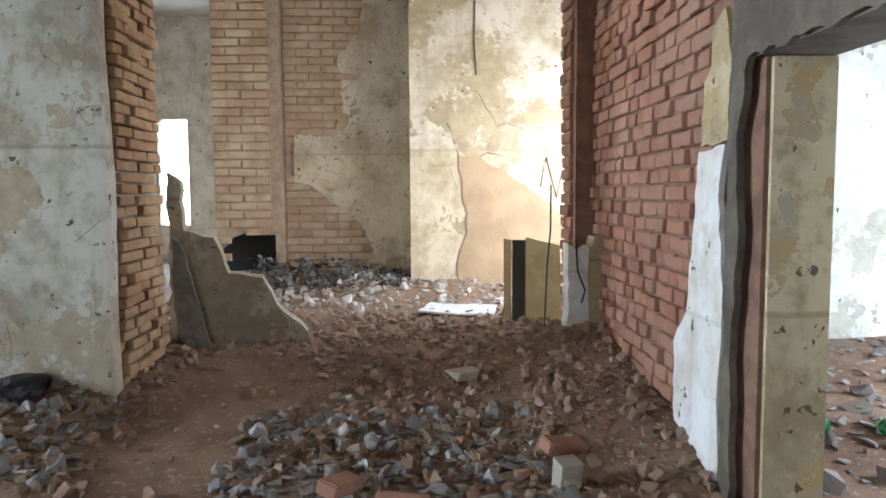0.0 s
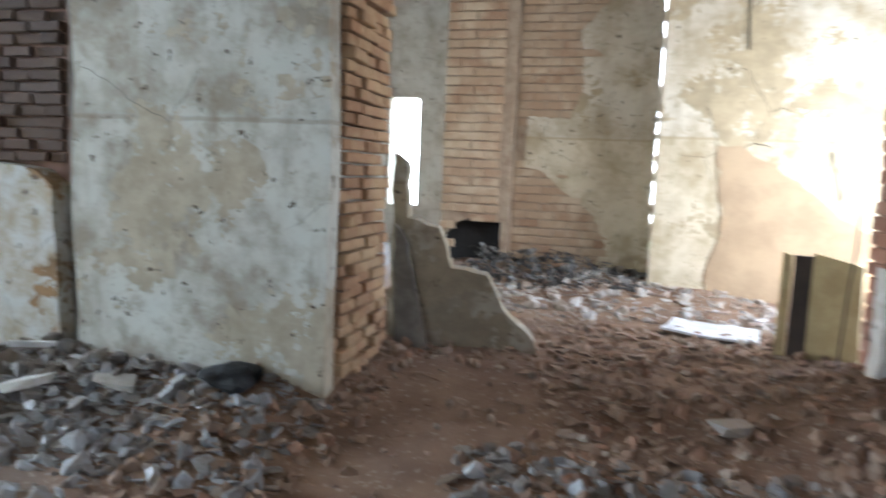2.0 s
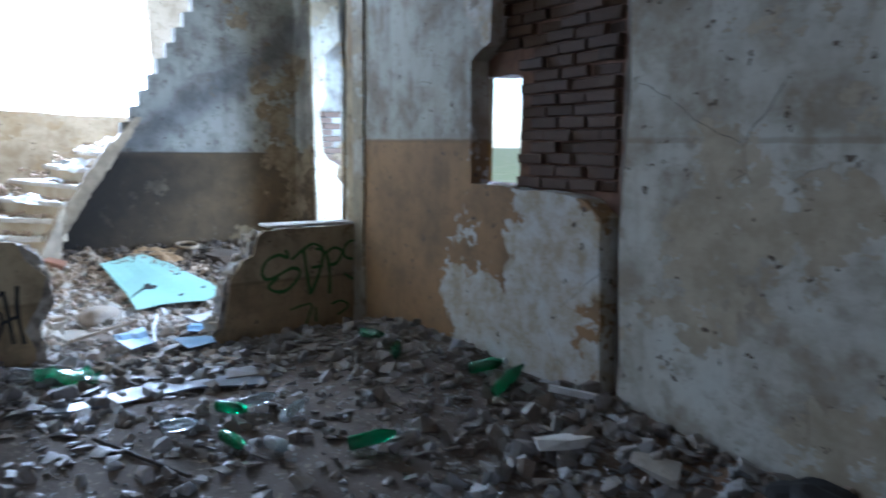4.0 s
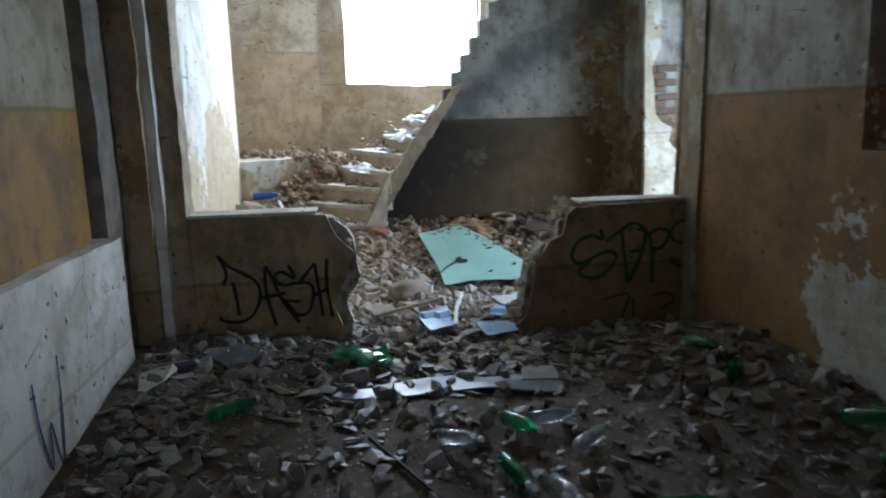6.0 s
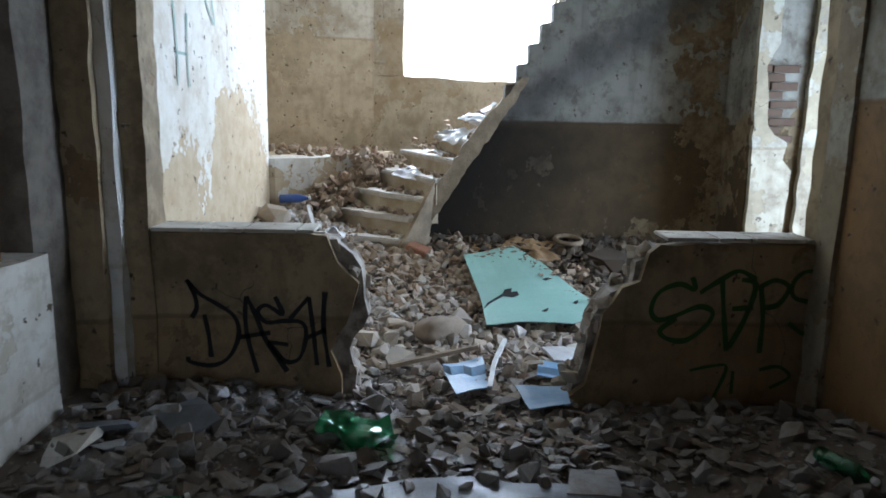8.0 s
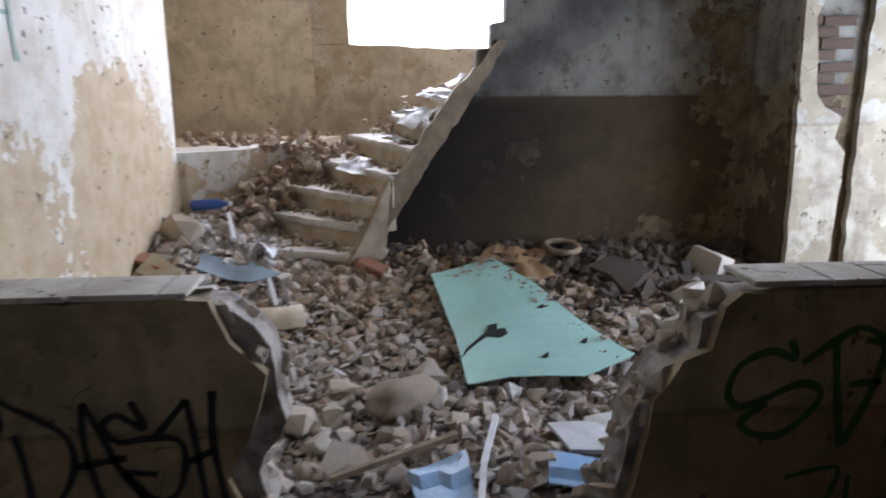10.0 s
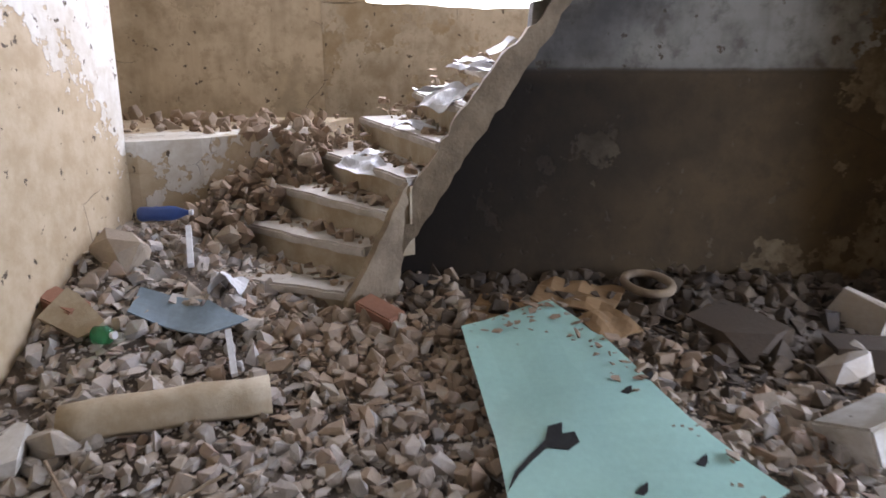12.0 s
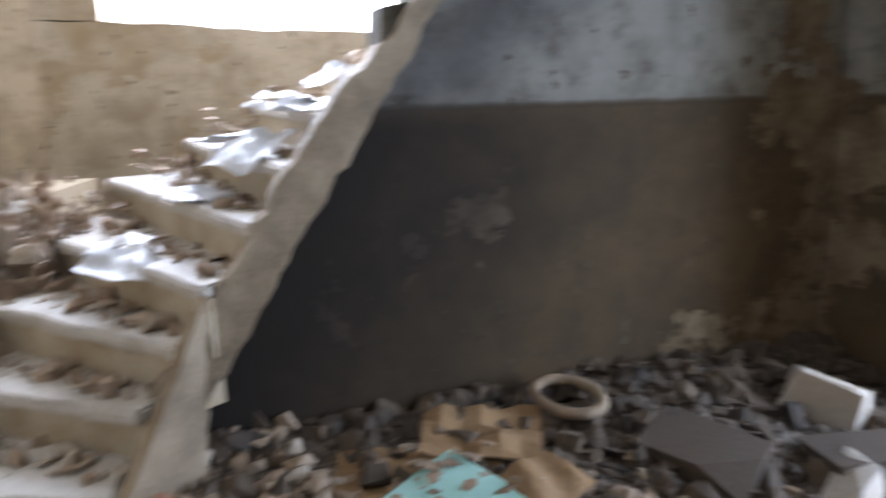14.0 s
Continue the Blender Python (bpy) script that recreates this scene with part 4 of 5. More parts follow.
for i in range(120):
    x, y = rng.uniform(-9.0, -6.4), rng.uniform(0.95, 5.3)
    if x < -8.1 and y > 2.5:
        continue
    stone(x, y, 0.07 + 0.1 * rng.random() ** 2, i)
for x, y, s in ((-8.95, 0.98, 0.34), (-7.2, 2.3, 0.2), (-6.95, 2.25, 0.2), (-7.1, 2.72, 0.24), (-7.35, 2.75, 0.2), (-7.75, 1.2, 0.22), (-8.6, 2.5, 0.16), (-7.0, 4.3, 0.26), (-8.2, 4.6, 0.3), (-8.6, 4.9, 0.36), (-6.6, 3.6, 0.22)):
    stone(x, y, s, int(abs(x * 100)))


def loose_brick(x, y, turn, tilt=0.2, material=M_BRICK):
    bm = box(-0.125, 0.125, -0.06, 0.06, -0.035, 0.035, bevel=0.008)
    ob = thing("loose_brick", bm, material, "chipped red brick lying in the rubble", "brick", "loose bricks")
    ob.matrix_basis = Matrix.LocRotScale((x, y, ground_z(x, y) + 0.06), Euler((tilt, 0.2, turn)), None)


for x, y, t in ((-8.52, 0.9, 1.1), (-7.2, 4.05, 0.6), (1.75, 3.8, 0.4), (0.6, 3.4, 1.1), (0.9, 3.2, 0.2), (-7.0, 3.9, 2.4), (-8.68, 2.42, 0.9)):
    loose_brick(x, y, t)


def sheet(name, outline, material, label, category, lift=0.05, bend=0.03, thick=0.006, seed=0, group=""):
    wave = 2.5 if name in ("blue_sheet", "white_plate", "grey_board", "grey_blue_sheet") else 0
    return thing(name, flat(outline, lambda x, y: ground_z(x, y) + lift, thick, bend, seed, wave), material, label, category, group)


def mint_z(x, y):
    return 0.09 + 0.21 * (-7.3 - x) + 0.05


mint = thing("mint_sheet", flat([(-8.47, 2.83), (-8.3, 3.0), (-8.72, 3.3), (-8.4, 3.5), (-7.8, 3.72), (-7.42, 3.95), (-7.22, 3.6), (-7.24, 3.2), (-7.2, 2.96), (-7.7, 2.93)][::-1], mint_z, 0.006, 0.025, 3), M_MINT, "large torn mint-green sheet lying on the rubble", "sheet")
tear = flat([(-7.42, 2.95), (-7.5, 3.0), (-7.57, 3.06), (-7.63, 3.12), (-7.62, 3.2), (-7.66, 3.25), (-7.71, 3.24), (-7.7, 3.19), (-7.76, 3.2), (-7.74, 3.14), (-7.67, 3.12), (-7.59, 3.05), (-7.51, 2.985)], lambda x, y: mint_z(x, y) + 0.006, 0.003, 0.025, 3, 2.5)
part("tear", tear, M_BLACK, mint, "dark burnt tear in the sheet")
for i, (x, y) in enumerate(((-7.95, 3.48), (-8.05, 3.6), (-7.55, 3.66), (-7.42, 3.4))):
    part("burn_mark", flat([(x, y), (x + 0.012, y + 0.03), (x - 0.01, y + 0.05), (x - 0.05, y + 0.06), (x - 0.03, y + 0.03)], lambda a, b: mint_z(a, b) + 0.006, 0.003, 0.025, 3, 2.5), M_BLACK, mint, "small dark burn")
crumbs = []
for _ in range(90):
    f = rng.random()
    x, y = (-8.45 - 0.2 * f, 2.83 + 0.45 * f) if rng.random() < 0.45 else (-8.7 + 1.2 * f, 3.3 + 0.55 * f)
    x, y = x + rng.gauss(0.04, 0.09), y + rng.gauss(0, 0.05)
    crumbs.append((x, y, mint_z(x, y) + 0.012, 0.02 + 0.07 * rng.random() ** 3, True))
litter("crumbs_sheet", M_DUSTY, crumbs, "brown crumbs strewn over the sheet's edge", "rubble")
sheet("card_sheet", [(-8.9, 2.95), (-8.6, 2.85), (-8.5, 3.35), (-8.75, 3.55)], M_CARD, "brown card beneath the mint sheet", "card", 0.03, 0.03, 0.008, 2)
sheet("card_sheet", [(-9.0, 3.3), (-8.75, 3.2), (-8.6, 3.6), (-8.9, 3.75)], M_CARD, "curled brown card in the dark corner", "card", 0.07, 0.04, 0.008, 4)
sheet("card_sheet", [(-8.55, 3.4), (-8.35, 3.5), (-8.45, 3.72), (-8.62, 3.62)], M_CARD, "scrap of brown card", "card", 0.08, 0.04, 0.008, 5)
sheet("blue_sheet", [(-6.35, 2.62), (-6.0, 2.7), (-6.1, 2.9), (-6.5, 2.88)], M_BLUESHEET, "pale blue sheet fragment on the rubble", "sheet", 0.07, 0.012, 0.006, 6)
sheet("blue_sheet", [(-6.1, 3.05), (-5.8, 3.1), (-5.88, 3.34), (-6.15, 3.36)], M_BLUESHEET, "pale blue sheet fragment on the rubble", "sheet", 0.07, 0.012, 0.006, 7)
sheet("blue_sheet", [(-6.5, 3.25), (-6.25, 3.2), (-6.2, 3.55), (-6.42, 3.62)], M_BLUESHEET, "small pale blue fragment", "sheet", 0.07, 0.03, 0.006, 8)
sheet("white_plate", [(-6.75, 3.3), (-6.5, 3.35), (-6.5, 3.7), (-6.7, 3.75)], M_PAPER, "white painted plaster plate", "plaster", 0.08, 0.02, 0.02, 9)
sheet("grey_blue_sheet", [(-8.7, 1.2), (-8.52, 1.2), (-8.42, 1.6), (-8.55, 1.78), (-8.68, 1.55)], M_BLUEGREY, "creased grey-blue sheet in the rubble", "sheet", 0.08, 0.05, 0.006, 10)
sheet("crumpled_plastic", [(-8.95, 1.5), (-8.75, 1.52), (-8.72, 1.68), (-8.9, 1.7)], M_PAPER, "crumpled white plastic bag", "bag", 0.1, 0.16, 0.006, 11)
sheet("metal_sheet", jag([(-4.85, 2.0), (-5.0, 2.3), (-5.08, 2.75), (-5.05, 3.1), (-4.95, 3.42), (-4.78, 3.38), (-4.83, 3.0), (-4.87, 2.6), (-4.8, 2.3)], 0.015, 0.12, 2), M_METAL, "long bent grey sheet lying on the floor", "sheet", 0.03, 0.02, 0.01, 12)
sheet("grey_board", [(-5.15, 3.2), (-4.95, 3.15), (-4.95, 3.4), (-5.2, 3.42)], M_SHARDS, "scrap of grey board on the floor", "board", 0.04, 0.02, 0.012, 13)
sheet("white_heap_board", [(1.0, 7.3), (1.75, 7.05), (1.85, 7.6), (1.15, 7.9)], M_PAPER, "white fallen board in the corridor", "board", 0.05, 0.04, 0.02, 14)


def stick(points, radius, material, label, sides=4):
    return thing("stick", tube(points, radius, sides), material, label, "stick")


def on(x, y, up=0.06):
    return (x, y, ground_z(x, y) + up)


stick([on(-9.25, 1.28, 0.12), on(-8.95, 1.38, 0.06)], 0.022, M_PAPER, "white broken strip standing in rubble")
stick([on(-8.4, 1.72, 0.12), on(-8.18, 1.8, 0.05)], 0.02, M_PAPER, "short white strip in the rubble")
stick([on(-6.75, 3.05, 0.1), on(-6.4, 2.95), on(-6.1, 2.9)], 0.02, M_PAPER, "thin pale lath across the rubble")
stick([on(-7.6, 1.25, 0.1), on(-7.2, 1.6, 0.1), on(-7.5, 1.95, 0.13)], 0.007, M_WOOD, "thin dry twig lying on the rubble", 5)
stick([on(-3.0, 4.45, 0.1), on(-2.7, 4.62, 0.04)], 0.025, M_PAPER, "pale broken lath in the dirt")
stick([on(-4.3, 2.2, 0.03), on(-3.6, 2.55, 0.03)], 0.012, M_DARK, "dark thin rod lying on the floor", 5)
stick([on(-6.3, 2.3, 0.1), on(-6.55, 2.85, 0.12)], 0.018, M_WOOD, "grey lath on the rubble")

# half of a clay pipe
bm = bmesh.new()
N = 12
rings = []
for k in range(9):
    f = k / 8
    c = Vector((-7.85, 1.18, 0)).lerp(Vector((-8.08, 1.98, 0)), f)
    c.z = ground_z(c.x, c.y) + 0.02
    d = Vector((-0.23, 0.8, 0)).normalized()
    s = Vector((d.y, -d.x, 0))
    rings.append([bm.verts.new(c + s * 0.11 * math.cos(math.pi * j / N) + Vector((0, 0, 0.1 * math.sin(math.pi * j / N) + 0.01 * noise.noise((k, j, 0))))) for j in range(N + 1)])
for a, b in zip(rings, rings[1:]):
    for j in range(N):
        bm.faces.new((a[j], a[j + 1], b[j + 1], b[j])).smooth = True
ext = bmesh.ops.extrude_face_region(bm, geom=list(bm.faces))["geom"]
for v in ext:
    if isinstance(v, bmesh.types.BMVert):
        v.co.z -= 0.02
bmesh.ops.recalc_face_normals(bm, faces=bm.faces)
thing("half_pipe", bm, M_TREAD, "half of a tan clay pipe among the rubble", "pipe")

# brown sack and plaster block
bm = bmesh.new()
bmesh.ops.create_icosphere(bm, subdivisions=3, radius=1)
for v in bm.verts:
    v.co *= 1 + 0.25 * noise.noise(v.co * 1.6)
    v.co = Vector((v.co.x * 0.13, v.co.y * 0.21, v.co.z * 0.1))
sack = thing("sack", bm, stained("sackcloth", (0.3, 0.24, 0.18), (0.24, 0.18, 0.13), 6), "slumped brown cloth sack on the rubble", "sack")
for f in sack.data.polygons:
    f.use_smooth = True
sack.matrix_basis = pose(-7.05, 2.62, ground_z(-7.05, 2.62) + 0.07, 0, 8, 40)
block = thing("plaster_block", box(-0.14, 0.14, -0.2, 0.2, 0, 0.16, bevel=0.012), M_WHITEDADO, "block of masonry with peeling white paint", "block")
block.matrix_basis = pose(-7.75, 4.5, ground_z(-7.75, 4.5), 8, -20, 20)
bm = bmesh.new()
R, r0 = 0.14, 0.024
rings = [[bm.verts.new(((R + r0 * math.cos(b)) * math.cos(a), (R * 0.8 + r0 * math.cos(b)) * math.sin(a), r0 * math.sin(b))) for b in np.linspace(0, 2 * math.pi, 8, endpoint=False)] for a in np.linspace(0, 2 * math.pi, 28, endpoint=False)]
for i in range(28):
    for j in range(8):
        bm.faces.new((rings[i][j], rings[(i + 1) % 28][j], rings[(i + 1) % 28][(j + 1) % 8], rings[i][(j + 1) % 8])).smooth = True
ring = thing("pale_ring", bm, M_WOOD, "dusty pale ring lying by the dark wall", "ring")
ring.matrix_basis = pose(-8.88, 3.86, ground_z(-8.88, 3.86) + 0.1, 6, 6, 30)


def bottle(x, y, turn, material, label, length=0.28, radius=0.042, lift=0.05, pitch=80, group="thrown away bottles"):
    """A plastic bottle: turned body with waist and neck, and its cap."""
    prof = [(0.0, 0), (0.8, 0), (1.0, 0.06), (0.93, 0.3), (1.0, 0.36), (0.93, 0.42), (1.0, 0.6), (0.85, 0.74), (0.42, 0.9), (0.34, 0.93), (0.34, 1.0), (0.0, 1.0)]
    bm = bmesh.new()
    rings = [[bm.verts.new((a * radius * math.cos(t), a * radius * math.sin(t) * 0.85, b * length)) for t in np.linspace(0, 2 * math.pi, 14, endpoint=False)] for a, b in prof[1:-1]]
    for p, q in zip(rings, rings[1:]):
        for j in range(14):
            bm.faces.new((p[j], p[(j + 1) % 14], q[(j + 1) % 14], q[j])).smooth = True
    bm.faces.new(rings[0][::-1])
    bm.faces.new(rings[-1])
    bmesh.ops.recalc_face_normals(bm, faces=bm.faces)
    ob = thing("bottle", bm, material, label, "bottle", group)
    bm = bmesh.new()
    bmesh.ops.create_cone(bm, cap_ends=True, segments=12, radius1=radius * 0.38, radius2=radius * 0.38, depth=0.02, matrix=Matrix.Translation((0, 0, length + 0.004)))
    part("cap", bm, M_PAPER, ob, "pale screw cap")
    ob.matrix_basis = Matrix.LocRotScale((x, y, ground_z(x, y) + lift), Euler((0, radians(pitch), turn)), None)
    return ob


for x, y, t, p in ((-4.39, 2.92, 0.5, 84), (-3.97, 2.83, 0.2, 88), (-3.38, 3.34, 1.2, 80), (-3.72, 4.4, 0.4, 70), (-3.33, 4.3, 1.6, 60), (-4.38, 4.2, 2.5, 85), (-5.0, 4.25, 0.3, 86), (-3.6, 1.2, 0.8, 88), (-4.6, 1.35, 2.2, 85)):
    bottle(x, y, t, M_GREEN, "crushed green plastic bottle on the littered floor", pitch=p)
bottle(3.1, 3.68, 1.7, M_GREEN, "green plastic bottle leaning in the litter", 0.32, 0.05, 0.08, 35)
bottle(3.45, 3.7, 0.5, M_GREEN, "dark green bottle lying in the litter", 0.3, 0.05, 0.06, 85)
bottle(-9.3, 0.98, 0.4 + 1.2, M_BLUE, "blue plastic bottle in the rubble", 0.3, 0.045, 0.12, 88)
bottle(-8.35, 1.12, 1.1, M_GREEN, "crushed green bottle in the rubble", 0.12, 0.045, 0.06, 80)
for x, y, t in ((-4.2, 2.55, 0.9), (-4.0, 3.2, 2.1), (-3.7, 3.0, 0.2), (-4.35, 3.05, 1.4)):
    bottle(x, y, t, M_CLEAR, "crushed clear plastic bottle", 0.24, 0.04)
thing("green_bag", flat([(-5.62, 2.0), (-5.4, 1.98), (-5.3, 2.2), (-5.35, 2.4), (-5.6, 2.34)], lambda x, y: ground_z(x, y) + 0.08, 0.006, 0.06, 21), M_GREEN, "crumpled green plastic bag by the parapet", "bag")

# dirty slabs and blocks among the rubble
def fragment(x, y, size, turn, tilt, material, label):
    w, d, h = size
    bm = bmesh.new()
    rr = random.Random(int(abs(x * 1000)))
    for _ in range(18):
        v = Vector((rr.uniform(-1, 1), rr.uniform(-1, 1), rr.choice((-1, 1))))
        v.x, v.y = max(-0.95, min(0.95, v.x * 1.6)), max(-0.95, min(0.95, v.y * 1.6))
        bm.verts.new((v.x * w / 2, v.y * d / 2, v.z * h / 2 * rr.uniform(0.9, 1)))
    bmesh.ops.convex_hull(bm, input=bm.verts)
    bmesh.ops.delete(bm, geom=[v for v in bm.verts if not v.link_faces], context='VERTS')
    ob = thing("masonry_fragment", bm, material, label, "fragment", "broken masonry fragments")
    ob.matrix_basis = pose(x, y, ground_z(x, y) + 0.05, tilt, tilt * 0.5, turn)


for x, y, s, turn, tilt, m, text in (
        (-8.45, 1.0, (0.3, 0.2, 0.1), 70, 35, M_TREAD, "tan ribbed tile fragment in the rubble"),
        (-7.7, 1.0, (0.3, 0.24, 0.07), 20, 12, M_WHITEDADO, "pale plaster fragment in the rubble"),
        (-7.35, 1.05, (0.34, 0.26, 0.06), 50, -8, M_WHITEDADO, "pale plaster fragment in the rubble"),
        (-6.65, 3.6, (0.36, 0.22, 0.07), 30, 10, M_WHITE, "white painted plaster fragment"),
        (-7.35, 4.35, (0.4, 0.24, 0.06), 80, -14, M_WHITE, "white painted plaster fragment"),
        (-7.05, 4.6, (0.34, 0.3, 0.06), 10, 20, M_WHITEDADO, "pale plaster fragment by the parapet"),
        (-6.5, 2.35, (0.26, 0.2, 0.08), 15, 10, M_STONE, "grey masonry fragment in the gap"),
        (-6.9, 2.05, (0.3, 0.2, 0.1), 65, -12, M_STONE, "grey masonry fragment in the gap"),
        (-5.45, 1.35, (0.34, 0.24, 0.03), 40, 14, M_METAL, "grey slate fragment by the parapet"),
        (-5.3, 1.0, (0.3, 0.2, 0.03), 80, -12, M_METAL, "grey slate fragment by the parapet"),
        (-5.1, 0.95, (0.26, 0.22, 0.04), 10, 10, M_WHITEDADO, "pale plaster fragment on the floor"),
        (-8.5, 4.2, (0.42, 0.3, 0.1), 30, 8, M_SHADESTONES, "masonry fragment under the wall, coloured dark for shade"),
        (-8.3, 4.8, (0.46, 0.3, 0.12), 75, -6, M_SHADESTONES, "masonry fragment under the wall, coloured dark for shade"),
        (1.3, 5.1, (0.3, 0.12, 0.07), 40, 8, M_STONE, "grey broken lump on the corridor rubble"),
        (0.45, 2.7, (0.22, 0.16, 0.06), 10, 10, M_STONE, "grey broken lump on the corridor rubble"),
        (1.7, 3.5, (0.16, 0.12, 0.14), 25, 6, M_STONE, "grey broken lump on the corridor rubble"),
        (-2.1, 4.3, (0.24, 0.16, 0.06), 35, 12, M_WHITEDADO, "pale plaster fragment by the wall"),
        (-2.6, 4.2, (0.3, 0.16, 0.05), 65, -10, M_WHITEDADO, "pale plaster fragment by the wall")):
    fragment(x, y, s, turn, tilt, m, text)

# papers on the stairs
for i, (x, y, z, s, tilt) in enumerate(((-9.5, 2.27, 1.03, 0.15, 18), (-9.75, 2.25, 1.06, 0.13, 4), (-9.8, 2.6, 1.24, 0.16, 5), (-9.65, 2.78, 1.43, 0.2, 24), (-10.0, 2.72, 1.46, 0.2, 6), (-9.75, 2.98, 1.6, 0.18, 8), (-10.0, 3.05, 1.63, 0.2, 3), (-9.55, 3.1, 1.72, 0.12, 30))):
    r = random.Random(i)
    bm = flat([(-s, -s * 0.5), (s * 0.2, -s * 0.8), (s * 0.9, -s * 0.5), (s, s * 0.5), (0, s * 0.8), (-s * 0.8, s * 0.45)], 0.0, 0.003, 0.05, i * 3)
    ob = thing("paper_sheet", bm, M_PAPER, "crumpled white sheet lying on a step", "paper", "papers on the stairs")
    ob.matrix_basis = pose(x, y, z, tilt, r.uniform(-10, 10), r.uniform(0, 90))

# corridor: low panelled stub, plaster stub, cables
leaf = empty("panel_stub", "low yellowed panel with a dark timber edge", "panel")
part("panel", slab([(0, 0.0), (0.36, 0), (0.33, 0.86), (0.0, 0.93)], (2.02, 6.75, 0.08), (0.9, -0.44), 0.06), M_YPANEL, leaf)
part("timber_edge", slab([(0, 0.0), (0.14, 0), (0.13, 0.9), (0.0, 0.9)], (1.9, 6.8, 0.08), (0.95, -0.3), 0.05), M_DARK, leaf, "dark timber edge")
part("side_strip", slab([(0, 0.0), (0.07, 0), (0.07, 0.9), (0.0, 0.92)], (1.82, 6.82, 0.08), (0.95, -0.3), 0.05), M_YPANEL, leaf)
stub = empty("plaster_stub", "broken stub of a white plastered pier", "pier")
part("front", slab(jag([(0, 0), (0.17, 0), (0.17, 0.95), (0.1, 0.9), (0, 0.97)], 0.01, 0.08, 51), (2.2, 5.74, 0.05), (1, 0), 0.2), M_WHITE, stub)
part("side", slab(jag([(0, 0), (0.2, 0), (0.19, 1.02), (0.03, 1.03), (0.0, 0.9)], 0.01, 0.08, 52), (2.375, 5.7, 0.05), (1, 0), 0.22), M_YELLOWJAMB, stub, "yellowed side face")
part("strip", slab(jag([(0, 0), (0.05, 0), (0.04, 0.42), (0.0, 0.4)], 0.006, 0.08, 53), (2.6, 5.62, 0.05), (1, 0), 0.03), M_WHITE, stub)


def cable(points, label):
    return thing("cable", tube(points, 0.008, 5), M_BLACK, label, "cable")


cable([(2.17, 6.3, 1.5), (2.16, 6.26, 1.1), (2.12, 6.2, 0.8), (2.1, 6.2, 0.3), (2.1, 6.18, 0.12)], "thin black cable hanging down the brick wall")
cable([(2.26, 5.72, 1.05), (2.27, 5.7, 0.8), (2.33, 5.69, 0.65), (2.3, 5.69, 0.55)], "short black cable end on the stub")
cable([(1.82, 9.69, 4.38), (1.8, 9.69, 3.4), (1.83, 9.69, 3.0)], "thin cable hanging from the ceiling")
cable([(2.7, 9.695, 1.5), (2.78, 9.69, 1.9), (2.92, 9.69, 1.35), (3.0, 9.695, 1.7)], "bent wire on the far wall")

# sprayed writing


def sprayed(name, strokes, place, radius, material, label, parent=None):
    """Spray-paint strokes as thin flat ribbons. strokes: lists of (across, up)."""
    bm = bmesh.new()
    for stroke in strokes:
        pts = [Vector(p) for p in stroke]
        fine = []
        for i in range(len(pts) - 1):
            p0, p1, p2, p3 = pts[max(i - 1, 0)], pts[i], pts[i + 1], pts[min(i + 2, len(pts) - 1)]
            for k in range(5):
                t = k / 5
                fine.append(0.5 * ((2 * p1) + (p2 - p0) * t + (2 * p0 - 5 * p1 + 4 * p2 - p3) * t * t + (3 * p1 - p0 - 3 * p2 + p3) * t ** 3))
        fine.append(pts[-1])
        last = None
        for i, p in enumerate(fine):
            d = fine[min(i + 1, len(fine) - 1)] - fine[max(i - 1, 0)]
            n = Vector((-d.y, d.x)).normalized() * radius * (0.8 + 0.3 * noise.noise((p.x * 9, p.y * 9, 1)))
            pair = [bm.verts.new(place(*(p + n))), bm.verts.new(place(*(p - n)))]
            if last:
                bm.faces.new((last[0], last[1], pair[1], pair[0]))
            last = pair
    bmesh.ops.recalc_face_normals(bm, faces=bm.faces)
    return thing(name, bm, material, label, "graffiti", kind="structure")


def on_parapet(y, z):
    return Vector((-5.994, y, z))


sprayed("graffiti_dash", [
    [(1.18, 0.71), (1.22, 0.63), (1.23, 0.55), (1.2, 0.49)],
    [(1.18, 0.71), (1.25, 0.63), (1.35, 0.57), (1.44, 0.5), (1.46, 0.39), (1.4, 0.26), (1.3, 0.21), (1.18, 0.23), (1.17, 0.26)],
    [(1.27, 0.51), (1.29, 0.4), (1.3, 0.26)],
    [(1.51, 0.62), (1.5, 0.52), (1.51, 0.38), (1.56, 0.17)],
    [(1.51, 0.62), (1.56, 0.51), (1.61, 0.37), (1.73, 0.18)],
    [(1.46, 0.38), (1.64, 0.41)],
    [(1.67, 0.62), (1.71, 0.52), (1.62, 0.57), (1.57, 0.53), (1.62, 0.47), (1.72, 0.48), (1.82, 0.47), (1.84, 0.39), (1.8, 0.26), (1.72, 0.24), (1.66, 0.31), (1.63, 0.35), (1.74, 0.34)],
    [(1.86, 0.62), (1.8, 0.55), (1.75, 0.49)],
    [(1.86, 0.62), (1.88, 0.44), (1.9, 0.22)],
    [(1.95, 0.65), (1.94, 0.45), (1.97, 0.21)],
    [(1.84, 0.38), (1.95, 0.43)],
    ], on_parapet, 0.016, M_BLACK, "black sprayed letters DASH on the parapet")
